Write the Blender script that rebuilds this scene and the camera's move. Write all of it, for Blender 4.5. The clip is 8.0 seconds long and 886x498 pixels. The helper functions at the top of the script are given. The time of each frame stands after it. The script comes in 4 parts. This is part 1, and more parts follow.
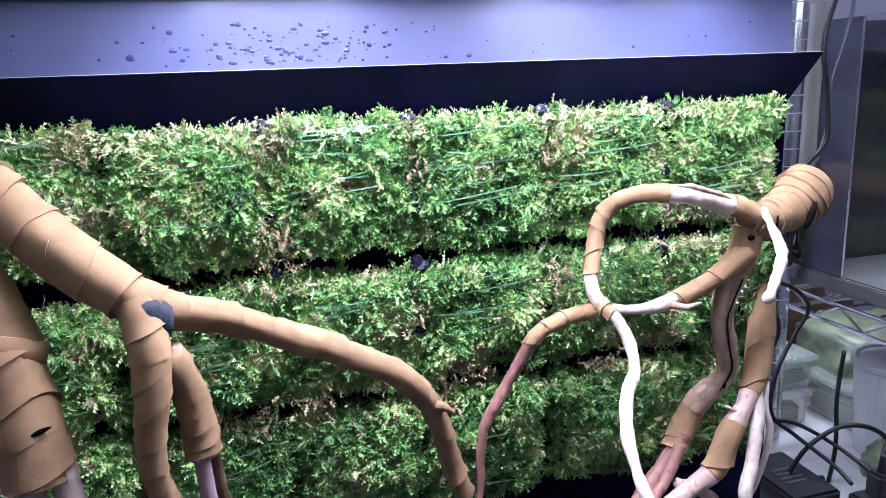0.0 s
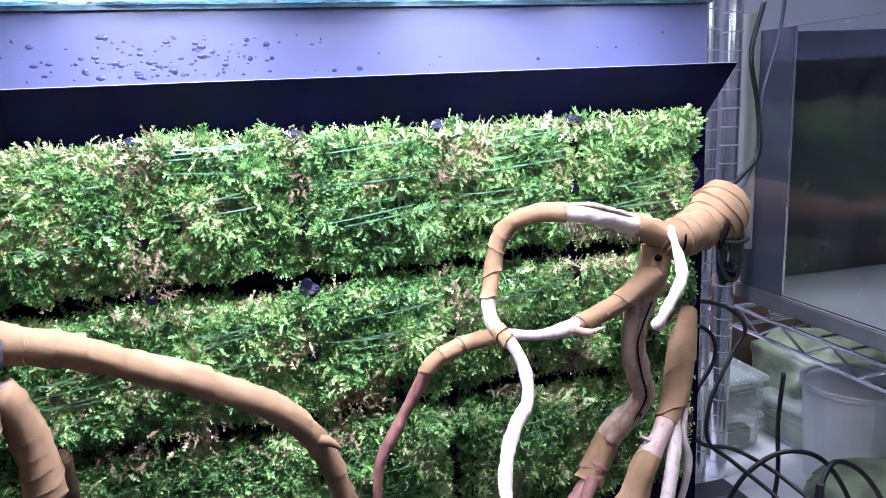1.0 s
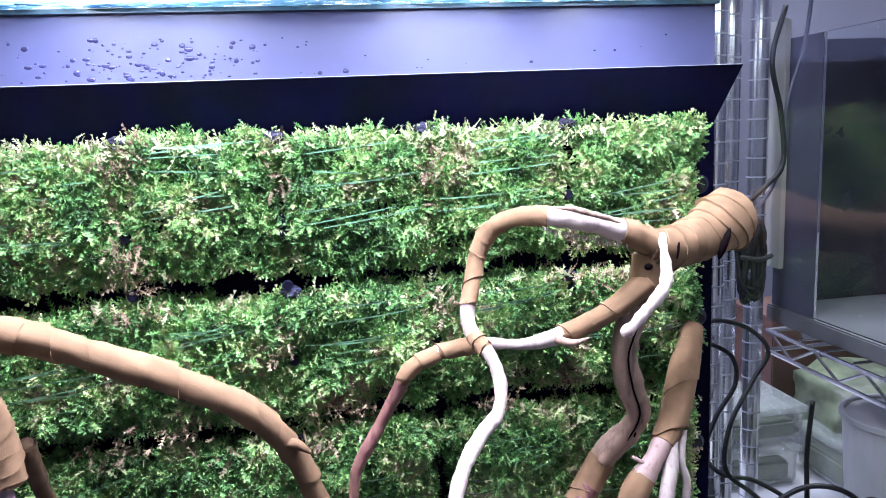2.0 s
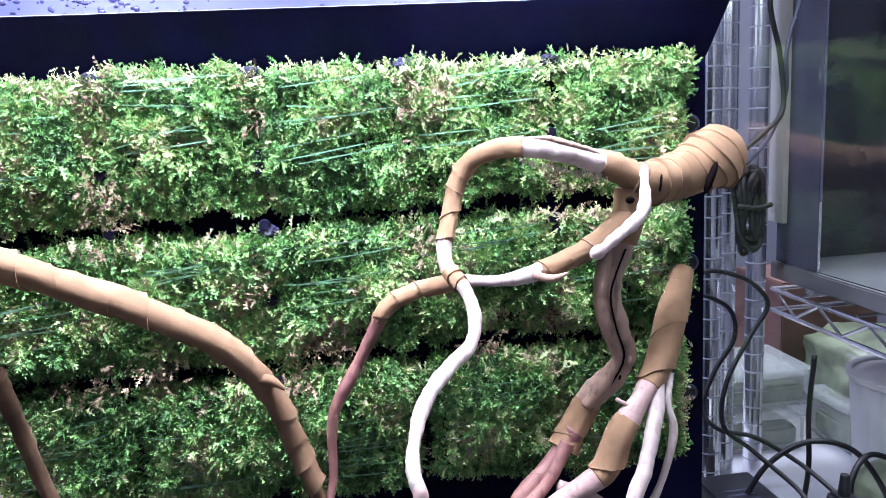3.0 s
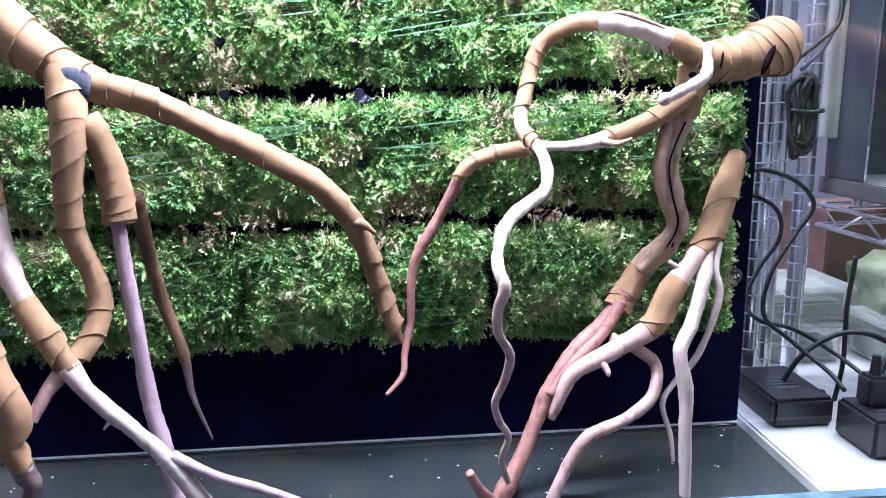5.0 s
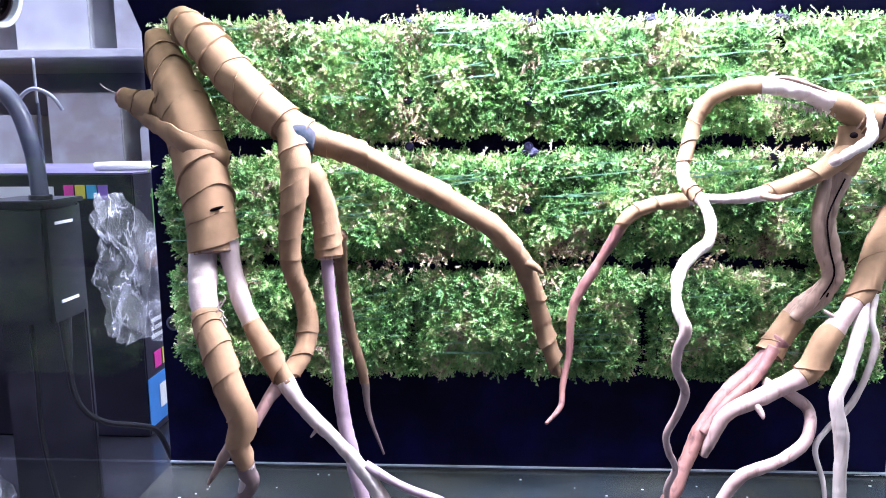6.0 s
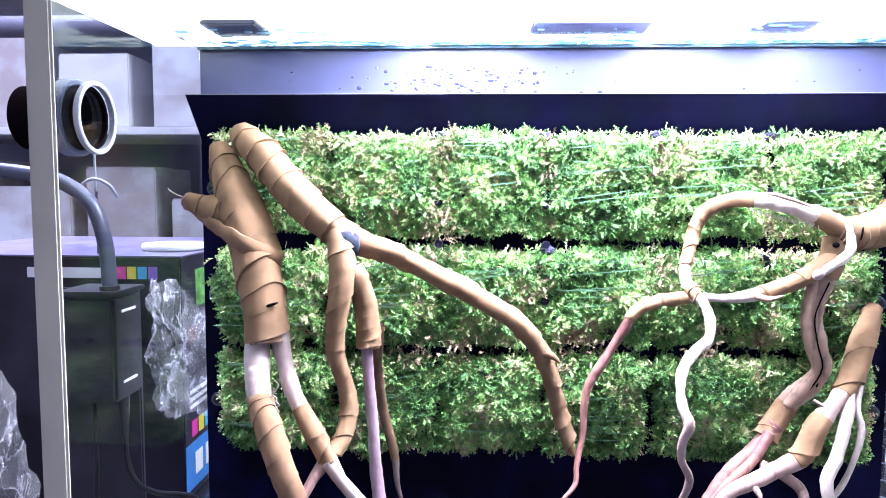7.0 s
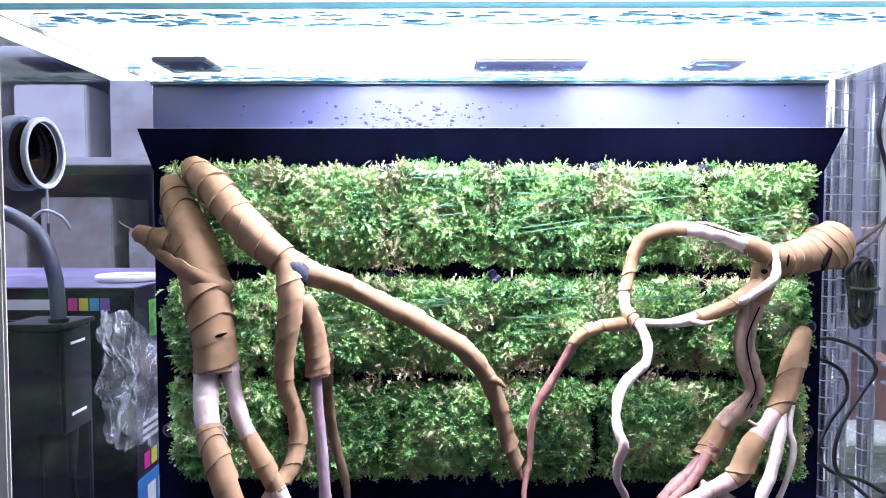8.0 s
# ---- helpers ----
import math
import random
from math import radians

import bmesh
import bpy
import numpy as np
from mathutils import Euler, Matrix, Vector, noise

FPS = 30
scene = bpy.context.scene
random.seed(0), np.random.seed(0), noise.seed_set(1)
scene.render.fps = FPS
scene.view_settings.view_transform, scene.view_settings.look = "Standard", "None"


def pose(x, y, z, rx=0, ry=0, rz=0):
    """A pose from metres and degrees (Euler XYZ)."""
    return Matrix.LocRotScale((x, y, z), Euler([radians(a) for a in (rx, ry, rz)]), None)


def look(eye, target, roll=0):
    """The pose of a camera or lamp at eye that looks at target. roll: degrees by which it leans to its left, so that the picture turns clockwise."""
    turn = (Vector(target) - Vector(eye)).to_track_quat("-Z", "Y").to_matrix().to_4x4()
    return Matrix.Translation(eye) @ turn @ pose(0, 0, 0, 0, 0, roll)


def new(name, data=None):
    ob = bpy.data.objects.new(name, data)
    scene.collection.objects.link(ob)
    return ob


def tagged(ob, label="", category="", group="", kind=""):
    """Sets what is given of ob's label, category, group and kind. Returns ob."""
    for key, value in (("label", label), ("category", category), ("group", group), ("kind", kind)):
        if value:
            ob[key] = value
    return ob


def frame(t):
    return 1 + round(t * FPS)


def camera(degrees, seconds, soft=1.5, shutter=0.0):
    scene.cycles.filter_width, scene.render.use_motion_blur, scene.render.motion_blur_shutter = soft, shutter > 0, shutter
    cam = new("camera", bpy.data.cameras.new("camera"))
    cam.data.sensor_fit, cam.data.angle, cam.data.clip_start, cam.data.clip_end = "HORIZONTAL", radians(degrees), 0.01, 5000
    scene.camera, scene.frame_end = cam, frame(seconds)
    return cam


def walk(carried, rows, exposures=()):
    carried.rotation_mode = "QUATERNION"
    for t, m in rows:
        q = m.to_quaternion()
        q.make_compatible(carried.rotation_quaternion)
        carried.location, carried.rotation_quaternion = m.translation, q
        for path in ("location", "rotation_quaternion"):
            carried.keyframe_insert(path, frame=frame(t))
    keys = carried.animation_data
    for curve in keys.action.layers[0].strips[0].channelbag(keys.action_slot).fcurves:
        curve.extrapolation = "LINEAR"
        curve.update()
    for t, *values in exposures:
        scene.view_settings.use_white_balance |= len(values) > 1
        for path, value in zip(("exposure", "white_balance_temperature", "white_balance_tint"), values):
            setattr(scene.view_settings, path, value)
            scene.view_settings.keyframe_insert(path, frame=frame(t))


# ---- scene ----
cam = camera(63.8, 8.0, soft=0.9)
PATH = [
    (0, (-0.143, -0.687, 0.568), (0.354, 1.197, 0.118), -2.3),
    (0.5, (-0.089, -0.686, 0.564), (0.427, 1.193, 0.116), -2.7),
    (1, (-0.037, -0.677, 0.563), (0.47, 1.214, 0.153), -2.7),
    (2.5, (0.07, -0.686, 0.51), (0.326, 1.272, 0.198), -2.9),
    (3, (0.084, -0.686, 0.481), (0.335, 1.269, 0.142), -3.1),
    (3.5, (0.085, -0.701, 0.455), (0.309, 1.255, 0.103), -2.9),
    (4, (0.083, -0.715, 0.431), (0.307, 1.237, 0.056), -2.8),
    (4.2, (0.076, -0.721, 0.423), (0.305, 1.226, 0.03), -2.7),
    (5.3, (0.012, -0.799, 0.387), (0.076, 1.158, -0.023), -0.5),
    (5.5, (-0.006, -0.812, 0.386), (-0.005, 1.152, 0.004), -0.4),
    (6, (-0.049, -0.843, 0.411), (-0.153, 1.131, 0.103), -0.4),
    (6.5, (-0.076, -0.883, 0.448), (-0.221, 1.097, 0.203), 0.1),
    (7, (-0.075, -0.926, 0.471), (-0.184, 1.064, 0.303), 0.3),
    (7.5, (-0.07, -0.953, 0.478), (-0.074, 1.045, 0.38), 0.4),
    (8, (-0.05, -0.949, 0.476), (-0.069, 1.049, 0.383), -0.0),
]
EXPOSURES = [(0, -0.46), (1, -0.48), (2.5, -0.38), (4, 0.04), (5.5, 0.40), (6, 0.66), (6.5, 0.8), (7, 0.82), (7.5, 0.4), (8, 0.2)]
walk(cam, [(t, look(eye, target, roll)) for t, eye, target, roll in PATH], EXPOSURES)

# ---- world and light ----
world = bpy.data.worlds.new("shop_air")
scene.world = world
world.use_nodes = True
world.node_tree.nodes["Background"].inputs[0].default_value = (0.62, 0.66, 0.8, 1)
world.node_tree.nodes["Background"].inputs[1].default_value = 0.01


def area_lamp(name, eye, target, sx, sy, watts, colour):
    d = bpy.data.lights.new(name, "AREA")
    d.shape, d.size, d.size_y, d.energy, d.color = "RECTANGLE", sx, sy, watts, colour
    ob = new(name, d)
    ob.matrix_world = look(eye, target)
    return ob


# the tank's own LED unit above the lid, and unseen ceiling fills for the shop
area_lamp("tank_led_light", (0.08, -0.125, 0.668), (0.08, -0.125, 0), 0.54, 0.15, 19.5, (0.77, 0.785, 1.0))
area_lamp("shop_fill_light", (0.3, -1.3, 2.3), (0.3, -1.3, 0), 1.6, 0.5, 1.2, (0.9, 0.93, 1.0))
# these two are added to brighten the backgrounds left and right of the tank
area_lamp("shop_fill_light", (-1.2, 0.35, 2.3), (-1.0, 0.3, 0), 0.9, 0.4, 135.0, (0.62, 0.64, 1.0))
area_lamp("shop_fill_light", (1.1, 0.45, 2.3), (0.9, 0.35, 0), 0.9, 0.4, 100.0, (0.8, 0.84, 1.0))

# ---- materials ----


def material(name, base, rough=0.6, metal=0.0, noise_scale=40.0, vary=0.25, bump=0.0, bump_scale=200.0, second=None, spec=0.5, coat=0.0):
    """A procedural surface: two scales of variation round a base colour, and a fine relief."""
    m = bpy.data.materials.new(name)
    m.use_nodes = True
    nt = m.node_tree
    b = nt.nodes["Principled BSDF"]
    b.inputs["Roughness"].default_value, b.inputs["Metallic"].default_value = rough, metal
    b.inputs["Specular IOR Level"].default_value = spec
    b.inputs["Coat Weight"].default_value = coat
    co = nt.nodes.new("ShaderNodeTexCoord")
    n1 = nt.nodes.new("ShaderNodeTexNoise")
    n1.inputs["Scale"].default_value, n1.inputs["Detail"].default_value = noise_scale, 6
    n2 = nt.nodes.new("ShaderNodeTexNoise")
    n2.inputs["Scale"].default_value, n2.inputs["Detail"].default_value = noise_scale * 0.14, 3
    add = nt.nodes.new("ShaderNodeMath")
    add.operation = "MULTIPLY_ADD"
    add.inputs[1].default_value = 0.5
    half = nt.nodes.new("ShaderNodeMath")
    half.operation = "MULTIPLY"
    half.inputs[1].default_value = 0.5
    ramp = nt.nodes.new("ShaderNodeValToRGB")
    lo = second or tuple(c * (1 - vary) for c in base)
    hi = base if second else tuple(min(1, c * (1 + vary)) for c in base)
    ramp.color_ramp.elements[0].position, ramp.color_ramp.elements[1].position = 0.42, 0.58
    ramp.color_ramp.elements[0].color, ramp.color_ramp.elements[1].color = (*lo, 1), (*hi, 1)
    nt.links.new(co.outputs["Object"], n1.inputs["Vector"])
    nt.links.new(co.outputs["Object"], n2.inputs["Vector"])
    nt.links.new(n2.outputs["Fac"], half.inputs[0])
    nt.links.new(n1.outputs["Fac"], add.inputs[0])
    nt.links.new(half.outputs[0], add.inputs[2])
    nt.links.new(add.outputs[0], ramp.inputs[0])
    nt.links.new(ramp.outputs[0], b.inputs["Base Color"])
    if bump:
        n3 = nt.nodes.new("ShaderNodeTexNoise")
        n3.inputs["Scale"].default_value, n3.inputs["Detail"].default_value = bump_scale, 4
        bp = nt.nodes.new("ShaderNodeBump")
        bp.inputs["Strength"].default_value, bp.inputs["Distance"].default_value = bump, 0.002
        nt.links.new(co.outputs["Object"], n3.inputs["Vector"])
        nt.links.new(n3.outputs["Fac"], bp.inputs["Height"])
        nt.links.new(bp.outputs[0], b.inputs["Normal"])
    return m


def glass_material(name, colour, rough=0.0):
    m = bpy.data.materials.new(name)
    m.use_nodes = True
    b = m.node_tree.nodes["Principled BSDF"]
    b.inputs["Base Color"].default_value = (*colour, 1)
    b.inputs["Roughness"].default_value, b.inputs["Transmission Weight"].default_value, b.inputs["IOR"].default_value = rough, 1.0, 1.3
    return m


def glow_material(name, colour, strength):
    m = bpy.data.materials.new(name)
    m.use_nodes = True
    b = m.node_tree.nodes["Principled BSDF"]
    b.inputs["Base Color"].default_value = (0.8, 0.8, 0.8, 1)
    b.inputs["Emission Color"].default_value, b.inputs["Emission Strength"].default_value = (*colour, 1), strength
    return m


def moss_material():
    """Leaf colours by frond and by patch: deep green to yellow-green, with pale and brown dead tips."""
    m = bpy.data.materials.new("moss_leaf")
    m.use_nodes = True
    nt = m.node_tree
    b = nt.nodes["Principled BSDF"]
    b.inputs["Roughness"].default_value = 0.6
    geo = nt.nodes.new("ShaderNodeNewGeometry")
    ramp = nt.nodes.new("ShaderNodeValToRGB")
    e = ramp.color_ramp.elements
    e[0].position, e[0].color = 0.06, (0.014, 0.036, 0.016, 1)
    e[1].position, e[1].color = 1.0, (0.17, 0.085, 0.05, 1)
    for pos, col in ((0.30, (0.068, 0.18, 0.055, 1)), (0.50, (0.17, 0.385, 0.115, 1)), (0.64, (0.31, 0.48, 0.17, 1)), (0.75, (0.44, 0.49, 0.22, 1)), (0.85, (0.50, 0.43, 0.32, 1)), (0.93, (0.40, 0.26, 0.21, 1))):
        k = e.new(pos)
        k.color = col
    total = None
    for source, gain, offset in (("patch", 1.3, -0.82), ("tuft", 1.1, 0.0), ("frond", 0.28, 0.0)):
        mad = nt.nodes.new("ShaderNodeMath")
        mad.operation = "MULTIPLY_ADD"
        mad.inputs[1].default_value, mad.inputs[2].default_value = gain, offset
        if source == "frond":
            nt.links.new(geo.outputs["Random Per Island"], mad.inputs[0])
        else:
            nz = nt.nodes.new("ShaderNodeTexNoise")
            nz.inputs["Scale"].default_value, nz.inputs["Detail"].default_value = (20.0, 3) if source == "patch" else (105.0, 2)
            nt.links.new(geo.outputs["Position"], nz.inputs["Vector"])
            nt.links.new(nz.outputs["Fac"], mad.inputs[0])
        if total:
            nt.links.new(total, mad.inputs[2])
        total = mad.outputs[0]
    nt.links.new(total, ramp.inputs[0])
    nt.links.new(ramp.outputs[0], b.inputs["Base Color"])
    tr = nt.nodes.new("ShaderNodeBsdfTranslucent")
    ms = nt.nodes.new("ShaderNodeMixShader")
    ms.inputs[0].default_value = 0.09
    nt.links.new(ramp.outputs[0], tr.inputs[0])
    nt.links.new(b.outputs[0], ms.inputs[1])
    nt.links.new(tr.outputs[0], ms.inputs[2])
    nt.links.new(ms.outputs[0], nt.nodes["Material Output"].inputs["Surface"])
    return m


def bare_wood(name, pale, pink, dark):
    """Stripped wood: pale and pink patches, long fine darker streaks and a few brown flecks."""
    m = material(name, pale, 0.55, noise_scale=15, bump=0.3, bump_scale=150, second=pink)
    nt = m.node_tree
    b = nt.nodes["Principled BSDF"]
    old = b.inputs["Base Color"].links[0].from_socket
    co, mp, nz, rp, mx = nt.nodes.new("ShaderNodeTexCoord"), nt.nodes.new("ShaderNodeMapping"), nt.nodes.new("ShaderNodeTexNoise"), nt.nodes.new("ShaderNodeValToRGB"), nt.nodes.new("ShaderNodeMix")
    mp.inputs["Scale"].default_value = (1.0, 1.0, 0.14)
    nz.inputs["Scale"].default_value, nz.inputs["Detail"].default_value, nz.inputs["Distortion"].default_value = 150.0, 5, 0.6
    rp.color_ramp.elements[0].position, rp.color_ramp.elements[1].position = 0.52, 0.80
    mx.data_type = "RGBA"
    nt.links.new(co.outputs["Object"], mp.inputs["Vector"])
    nt.links.new(mp.outputs[0], nz.inputs["Vector"])
    nt.links.new(nz.outputs["Fac"], rp.inputs[0])
    nt.links.new(rp.outputs[0], mx.inputs[0])
    nt.links.new(old, mx.inputs[6])
    mx.inputs[7].default_value = (*dark, 1)
    nt.links.new(mx.outputs[2], b.inputs["Base Color"])
    return m


M_MOSS = moss_material()
# near-black paints the shade in the crevices between fronds
M_MOSS_SHADE = material("moss_shade", (0.010, 0.013, 0.007), 0.9, noise_scale=160, bump=0.6, bump_scale=400, second=(0.016, 0.012, 0.008))
M_THREAD = material("green_thread", (0.15, 0.30, 0.20), 0.4, noise_scale=60, vary=0.3)
M_PANEL = material("black_panel", (0.0018, 0.0018, 0.018), 0.5, noise_scale=20, vary=0.5, bump=0.05, bump_scale=300, spec=0.05)
M_SHROUD = material("black_acrylic", (0.002, 0.002, 0.014), 0.45, noise_scale=15, vary=0.5, spec=0.05)
# blue-grey holds the lit lid's reflection; the glass itself is black and misted
M_BACKFILM = material("misted_back_sheen", (0.058, 0.064, 0.135), 0.30, noise_scale=9, vary=0.12)
M_DROP = material("water_drop", (0.02, 0.02, 0.06), 0.08, noise_scale=20, vary=0.3)
# teal of the broken reflections in the lid, given as a surface colour
M_LIDGLINT = material("lid_glint", (0.22, 0.40, 0.52), 0.1, noise_scale=30, second=(0.5, 0.66, 0.74))
M_GLASS = glass_material("tank_glass", (0.93, 0.97, 0.96))
M_EDGE = material("glass_edge", (0.06, 0.11, 0.14), 0.15, noise_scale=60, vary=0.3)
M_TEAL = material("teal_glass_edge", (0.34, 0.58, 0.62), 0.2, noise_scale=50, second=(0.12, 0.30, 0.40))


def let_through(m, colour, share):
    """Mixes light that passes through into a surface."""
    nt = m.node_tree
    pl, px = nt.nodes.new("ShaderNodeBsdfTranslucent"), nt.nodes.new("ShaderNodeMixShader")
    pl.inputs[0].default_value, px.inputs[0].default_value = (*colour, 1), share
    nt.links.new(nt.nodes["Principled BSDF"].outputs[0], px.inputs[1])
    nt.links.new(pl.outputs[0], px.inputs[2])
    nt.links.new(px.outputs[0], nt.nodes["Material Output"].inputs["Surface"])


let_through(M_TEAL, (0.55, 0.8, 0.85), 0.6)
let_through(M_LIDGLINT, (0.5, 0.75, 0.9), 0.7)
M_WATER = material("murky_water", (0.018, 0.024, 0.03), 0.2, noise_scale=14, vary=0.5, bump=0.04, bump_scale=30, second=(0.032, 0.035, 0.03))
M_SPECK = material("floating_specks", (0.6, 0.6, 0.55), 0.5)
M_TAN = material("tan_bandage", (0.208, 0.126, 0.073), 0.85, noise_scale=45, vary=0.18, bump=0.10, bump_scale=900, spec=0.2)
M_TAN_DIM = material("brown_bandage", (0.15, 0.09, 0.055), 0.85, noise_scale=45, vary=0.25, bump=0.10, bump_scale=900, spec=0.2)
M_PALE = bare_wood("pale_bare_wood", (0.47, 0.415, 0.39), (0.38, 0.295, 0.285), (0.27, 0.18, 0.15))
M_PINK = bare_wood("pink_bare_wood", (0.42, 0.30, 0.28), (0.30, 0.175, 0.165), (0.13, 0.06, 0.055))
M_LILAC = bare_wood("lilac_bare_wood", (0.34, 0.26, 0.31), (0.25, 0.17, 0.21), (0.13, 0.08, 0.10))
M_RED = bare_wood("reddish_root", (0.27, 0.13, 0.11), (0.15, 0.06, 0.06), (0.06, 0.025, 0.03))
M_GREYWOOD = bare_wood("grey_brown_wood", (0.31, 0.205, 0.155), (0.20, 0.125, 0.095), (0.045, 0.025, 0.022))
M_DARKWOOD = material("dark_root", (0.09, 0.06, 0.06), 0.7, noise_scale=70, vary=0.4)
M_HOLE = material("dark_hollow", (0.006, 0.004, 0.005), 0.95, spec=0.0)
M_BLUE = material("blue_patch", (0.006, 0.018, 0.028), 0.8, noise_scale=260, second=(0.04, 0.04, 0.052), spec=0.0)
M_BLACK = material("black_plastic", (0.014, 0.014, 0.018), 0.32, noise_scale=30, vary=0.4, bump=0.05)
M_STUD = material("blue_black_stud", (0.003, 0.003, 0.012), 0.5, noise_scale=60, vary=0.4, spec=0.2)
M_CABLE = material("black_cable", (0.0045, 0.0045, 0.007), 0.5, noise_scale=30, vary=0.3)
M_WHITE = material("white_plastic", (0.78, 0.78, 0.76), 0.4, noise_scale=20, vary=0.06)
M_PROFILE = material("grey_white_profile", (0.50, 0.49, 0.45), 0.45, noise_scale=15, vary=0.08)
let_through(M_PROFILE, (0.55, 0.54, 0.48), 0.22)
M_CHROME = material("chrome_wire", (0.88, 0.88, 0.9), 0.2, 1.0, noise_scale=30, vary=0.1)
M_HOSE = material("grey_hose", (0.065, 0.07, 0.11), 0.35, noise_scale=30, vary=0.15)
M_RING = material("grey_ring", (0.33, 0.35, 0.41), 0.35, noise_scale=25, vary=0.1)
M_RING_DARK = material("blue_grey_ring", (0.07, 0.085, 0.16), 0.4, noise_scale=25, vary=0.2)
M_CARTON = material("black_printed_card", (0.02, 0.018, 0.03), 0.3, noise_scale=12, vary=0.5)
M_CARTON_TOP = material("violet_card", (0.17, 0.15, 0.26), 0.3, noise_scale=12, vary=0.3)
M_BAND = material("blue_print", (0.05, 0.2, 0.55), 0.35, noise_scale=12, vary=0.15)
M_PRINT = material("white_print", (0.75, 0.75, 0.8), 0.5, noise_scale=30, vary=0.05)
M_PINKP = material("magenta_print", (0.7, 0.05, 0.35), 0.4, noise_scale=30, vary=0.1)
M_YELP = material("yellow_print", (0.7, 0.6, 0.08), 0.4, noise_scale=30, vary=0.1)
M_CYANP = material("cyan_print", (0.08, 0.45, 0.7), 0.4, noise_scale=30, vary=0.1)
M_VIOP = material("violet_print", (0.3, 0.15, 0.6), 0.4, noise_scale=30, vary=0.1)
M_GREENP = material("green_leaf_print", (0.15, 0.4, 0.1), 0.45, noise_scale=60, vary=0.5)


def film_material(name, colour, gloss, body, rough, glint=0.0):
    """Thin clear plastic: mostly see-through, crinkled gloss, a little milky body and painted white highlights on
    creases.
    """
    m = bpy.data.materials.new(name)
    m.use_nodes = True
    nt = m.node_tree
    clear, shine, milk = nt.nodes.new("ShaderNodeBsdfTransparent"), nt.nodes.new("ShaderNodeBsdfGlossy"), nt.nodes.new("ShaderNodeBsdfDiffuse")
    one, two = nt.nodes.new("ShaderNodeMixShader"), nt.nodes.new("ShaderNodeMixShader")
    bp, nz = nt.nodes.new("ShaderNodeBump"), nt.nodes.new("ShaderNodeTexNoise")
    nz.inputs["Scale"].default_value, nz.inputs["Detail"].default_value, nz.inputs["Distortion"].default_value = 38.0, 3, 2.0
    bp.inputs["Strength"].default_value, bp.inputs["Distance"].default_value = 0.9, 0.012
    shine.inputs["Roughness"].default_value = rough
    milk.inputs["Color"].default_value = (*colour, 1)
    one.inputs[0].default_value, two.inputs[0].default_value = body, gloss
    # thin white contour lines paint the sharp highlights of crumpled film
    if glint:
        co, mp, rp = nt.nodes.new("ShaderNodeTexCoord"), nt.nodes.new("ShaderNodeMapping"), nt.nodes.new("ShaderNodeValToRGB")
        cr = nt.nodes.new("ShaderNodeTexNoise")
        cr.inputs["Scale"].default_value, cr.inputs["Detail"].default_value, cr.inputs["Distortion"].default_value = 26.0, 3, 0.6
        mp.inputs["Rotation"].default_value, mp.inputs["Scale"].default_value = (0, radians(-35), 0), (2.2, 1.0, 0.55)
        rp.color_ramp.elements[0].position, rp.color_ramp.elements[1].position = 0.485, 0.515
        rp.color_ramp.elements[0].color, rp.color_ramp.elements[1].color = (body, body, body, 1), (body * 3, body * 3, body * 3, 1)
        rp.color_ramp.elements.new(0.5).color = (glint, glint, glint, 1)
        nt.links.new(co.outputs["Object"], mp.inputs["Vector"])
        nt.links.new(mp.outputs[0], cr.inputs["Vector"])
        nt.links.new(cr.outputs["Fac"], rp.inputs[0])
        nt.links.new(rp.outputs[0], one.inputs[0])
    nt.links.new(nz.outputs["Fac"], bp.inputs["Height"])
    nt.links.new(bp.outputs[0], shine.inputs["Normal"])
    nt.links.new(clear.outputs[0], one.inputs[1])
    nt.links.new(milk.outputs[0], one.inputs[2])
    nt.links.new(one.outputs[0], two.inputs[1])
    nt.links.new(shine.outputs[0], two.inputs[2])
    nt.links.new(two.outputs[0], nt.nodes["Material Output"].inputs["Surface"])
    return m


M_FILM = film_material("clear_film", (0.9, 0.9, 0.97), 0.14, 0.025, 0.2, 0.42)
M_WALL = material("shop_wall", (0.20, 0.20, 0.26), 0.8, noise_scale=3, vary=0.1, bump=0.05)
M_FLOOR = material("shop_floor", (0.22, 0.21, 0.2), 0.5, noise_scale=5, vary=0.15)
M_CEIL = material("shop_ceiling", (0.75, 0.75, 0.76), 0.8, noise_scale=4, vary=0.04)
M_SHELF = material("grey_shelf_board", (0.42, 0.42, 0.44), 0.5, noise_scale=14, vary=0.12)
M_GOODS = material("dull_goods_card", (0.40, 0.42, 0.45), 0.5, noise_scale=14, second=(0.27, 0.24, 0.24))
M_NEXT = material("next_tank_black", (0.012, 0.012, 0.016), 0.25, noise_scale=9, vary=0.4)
M_HAZE = material("hazy_panel", (0.055, 0.055, 0.085), 0.35, noise_scale=9, vary=0.25)
M_NEXT_BASE = material("next_tank_base", (0.10, 0.10, 0.11), 0.4, noise_scale=9, vary=0.2)
M_TUB = film_material("clear_tub", (0.6, 0.65, 0.62), 0.16, 0.22, 0.2)
M_BAG = material("green_bag", (0.15, 0.18, 0.11), 0.4, noise_scale=30, vary=0.4)
M_MILKY = material("milky_plastic", (0.48, 0.49, 0.50), 0.4, noise_scale=14, vary=0.12)
M_REDBOX = material("red_brown_box", (0.13, 0.065, 0.055), 0.6, noise_scale=20, vary=0.25)
M_LED = glow_material("led_diffuser", (0.88, 0.95, 1.0), 3.4)
# pale moss colour that paints the strong top light
M_TOPLIT = material("toplit_moss", (0.48, 0.49, 0.30), 0.6, noise_scale=60, second=(0.30, 0.38, 0.16))
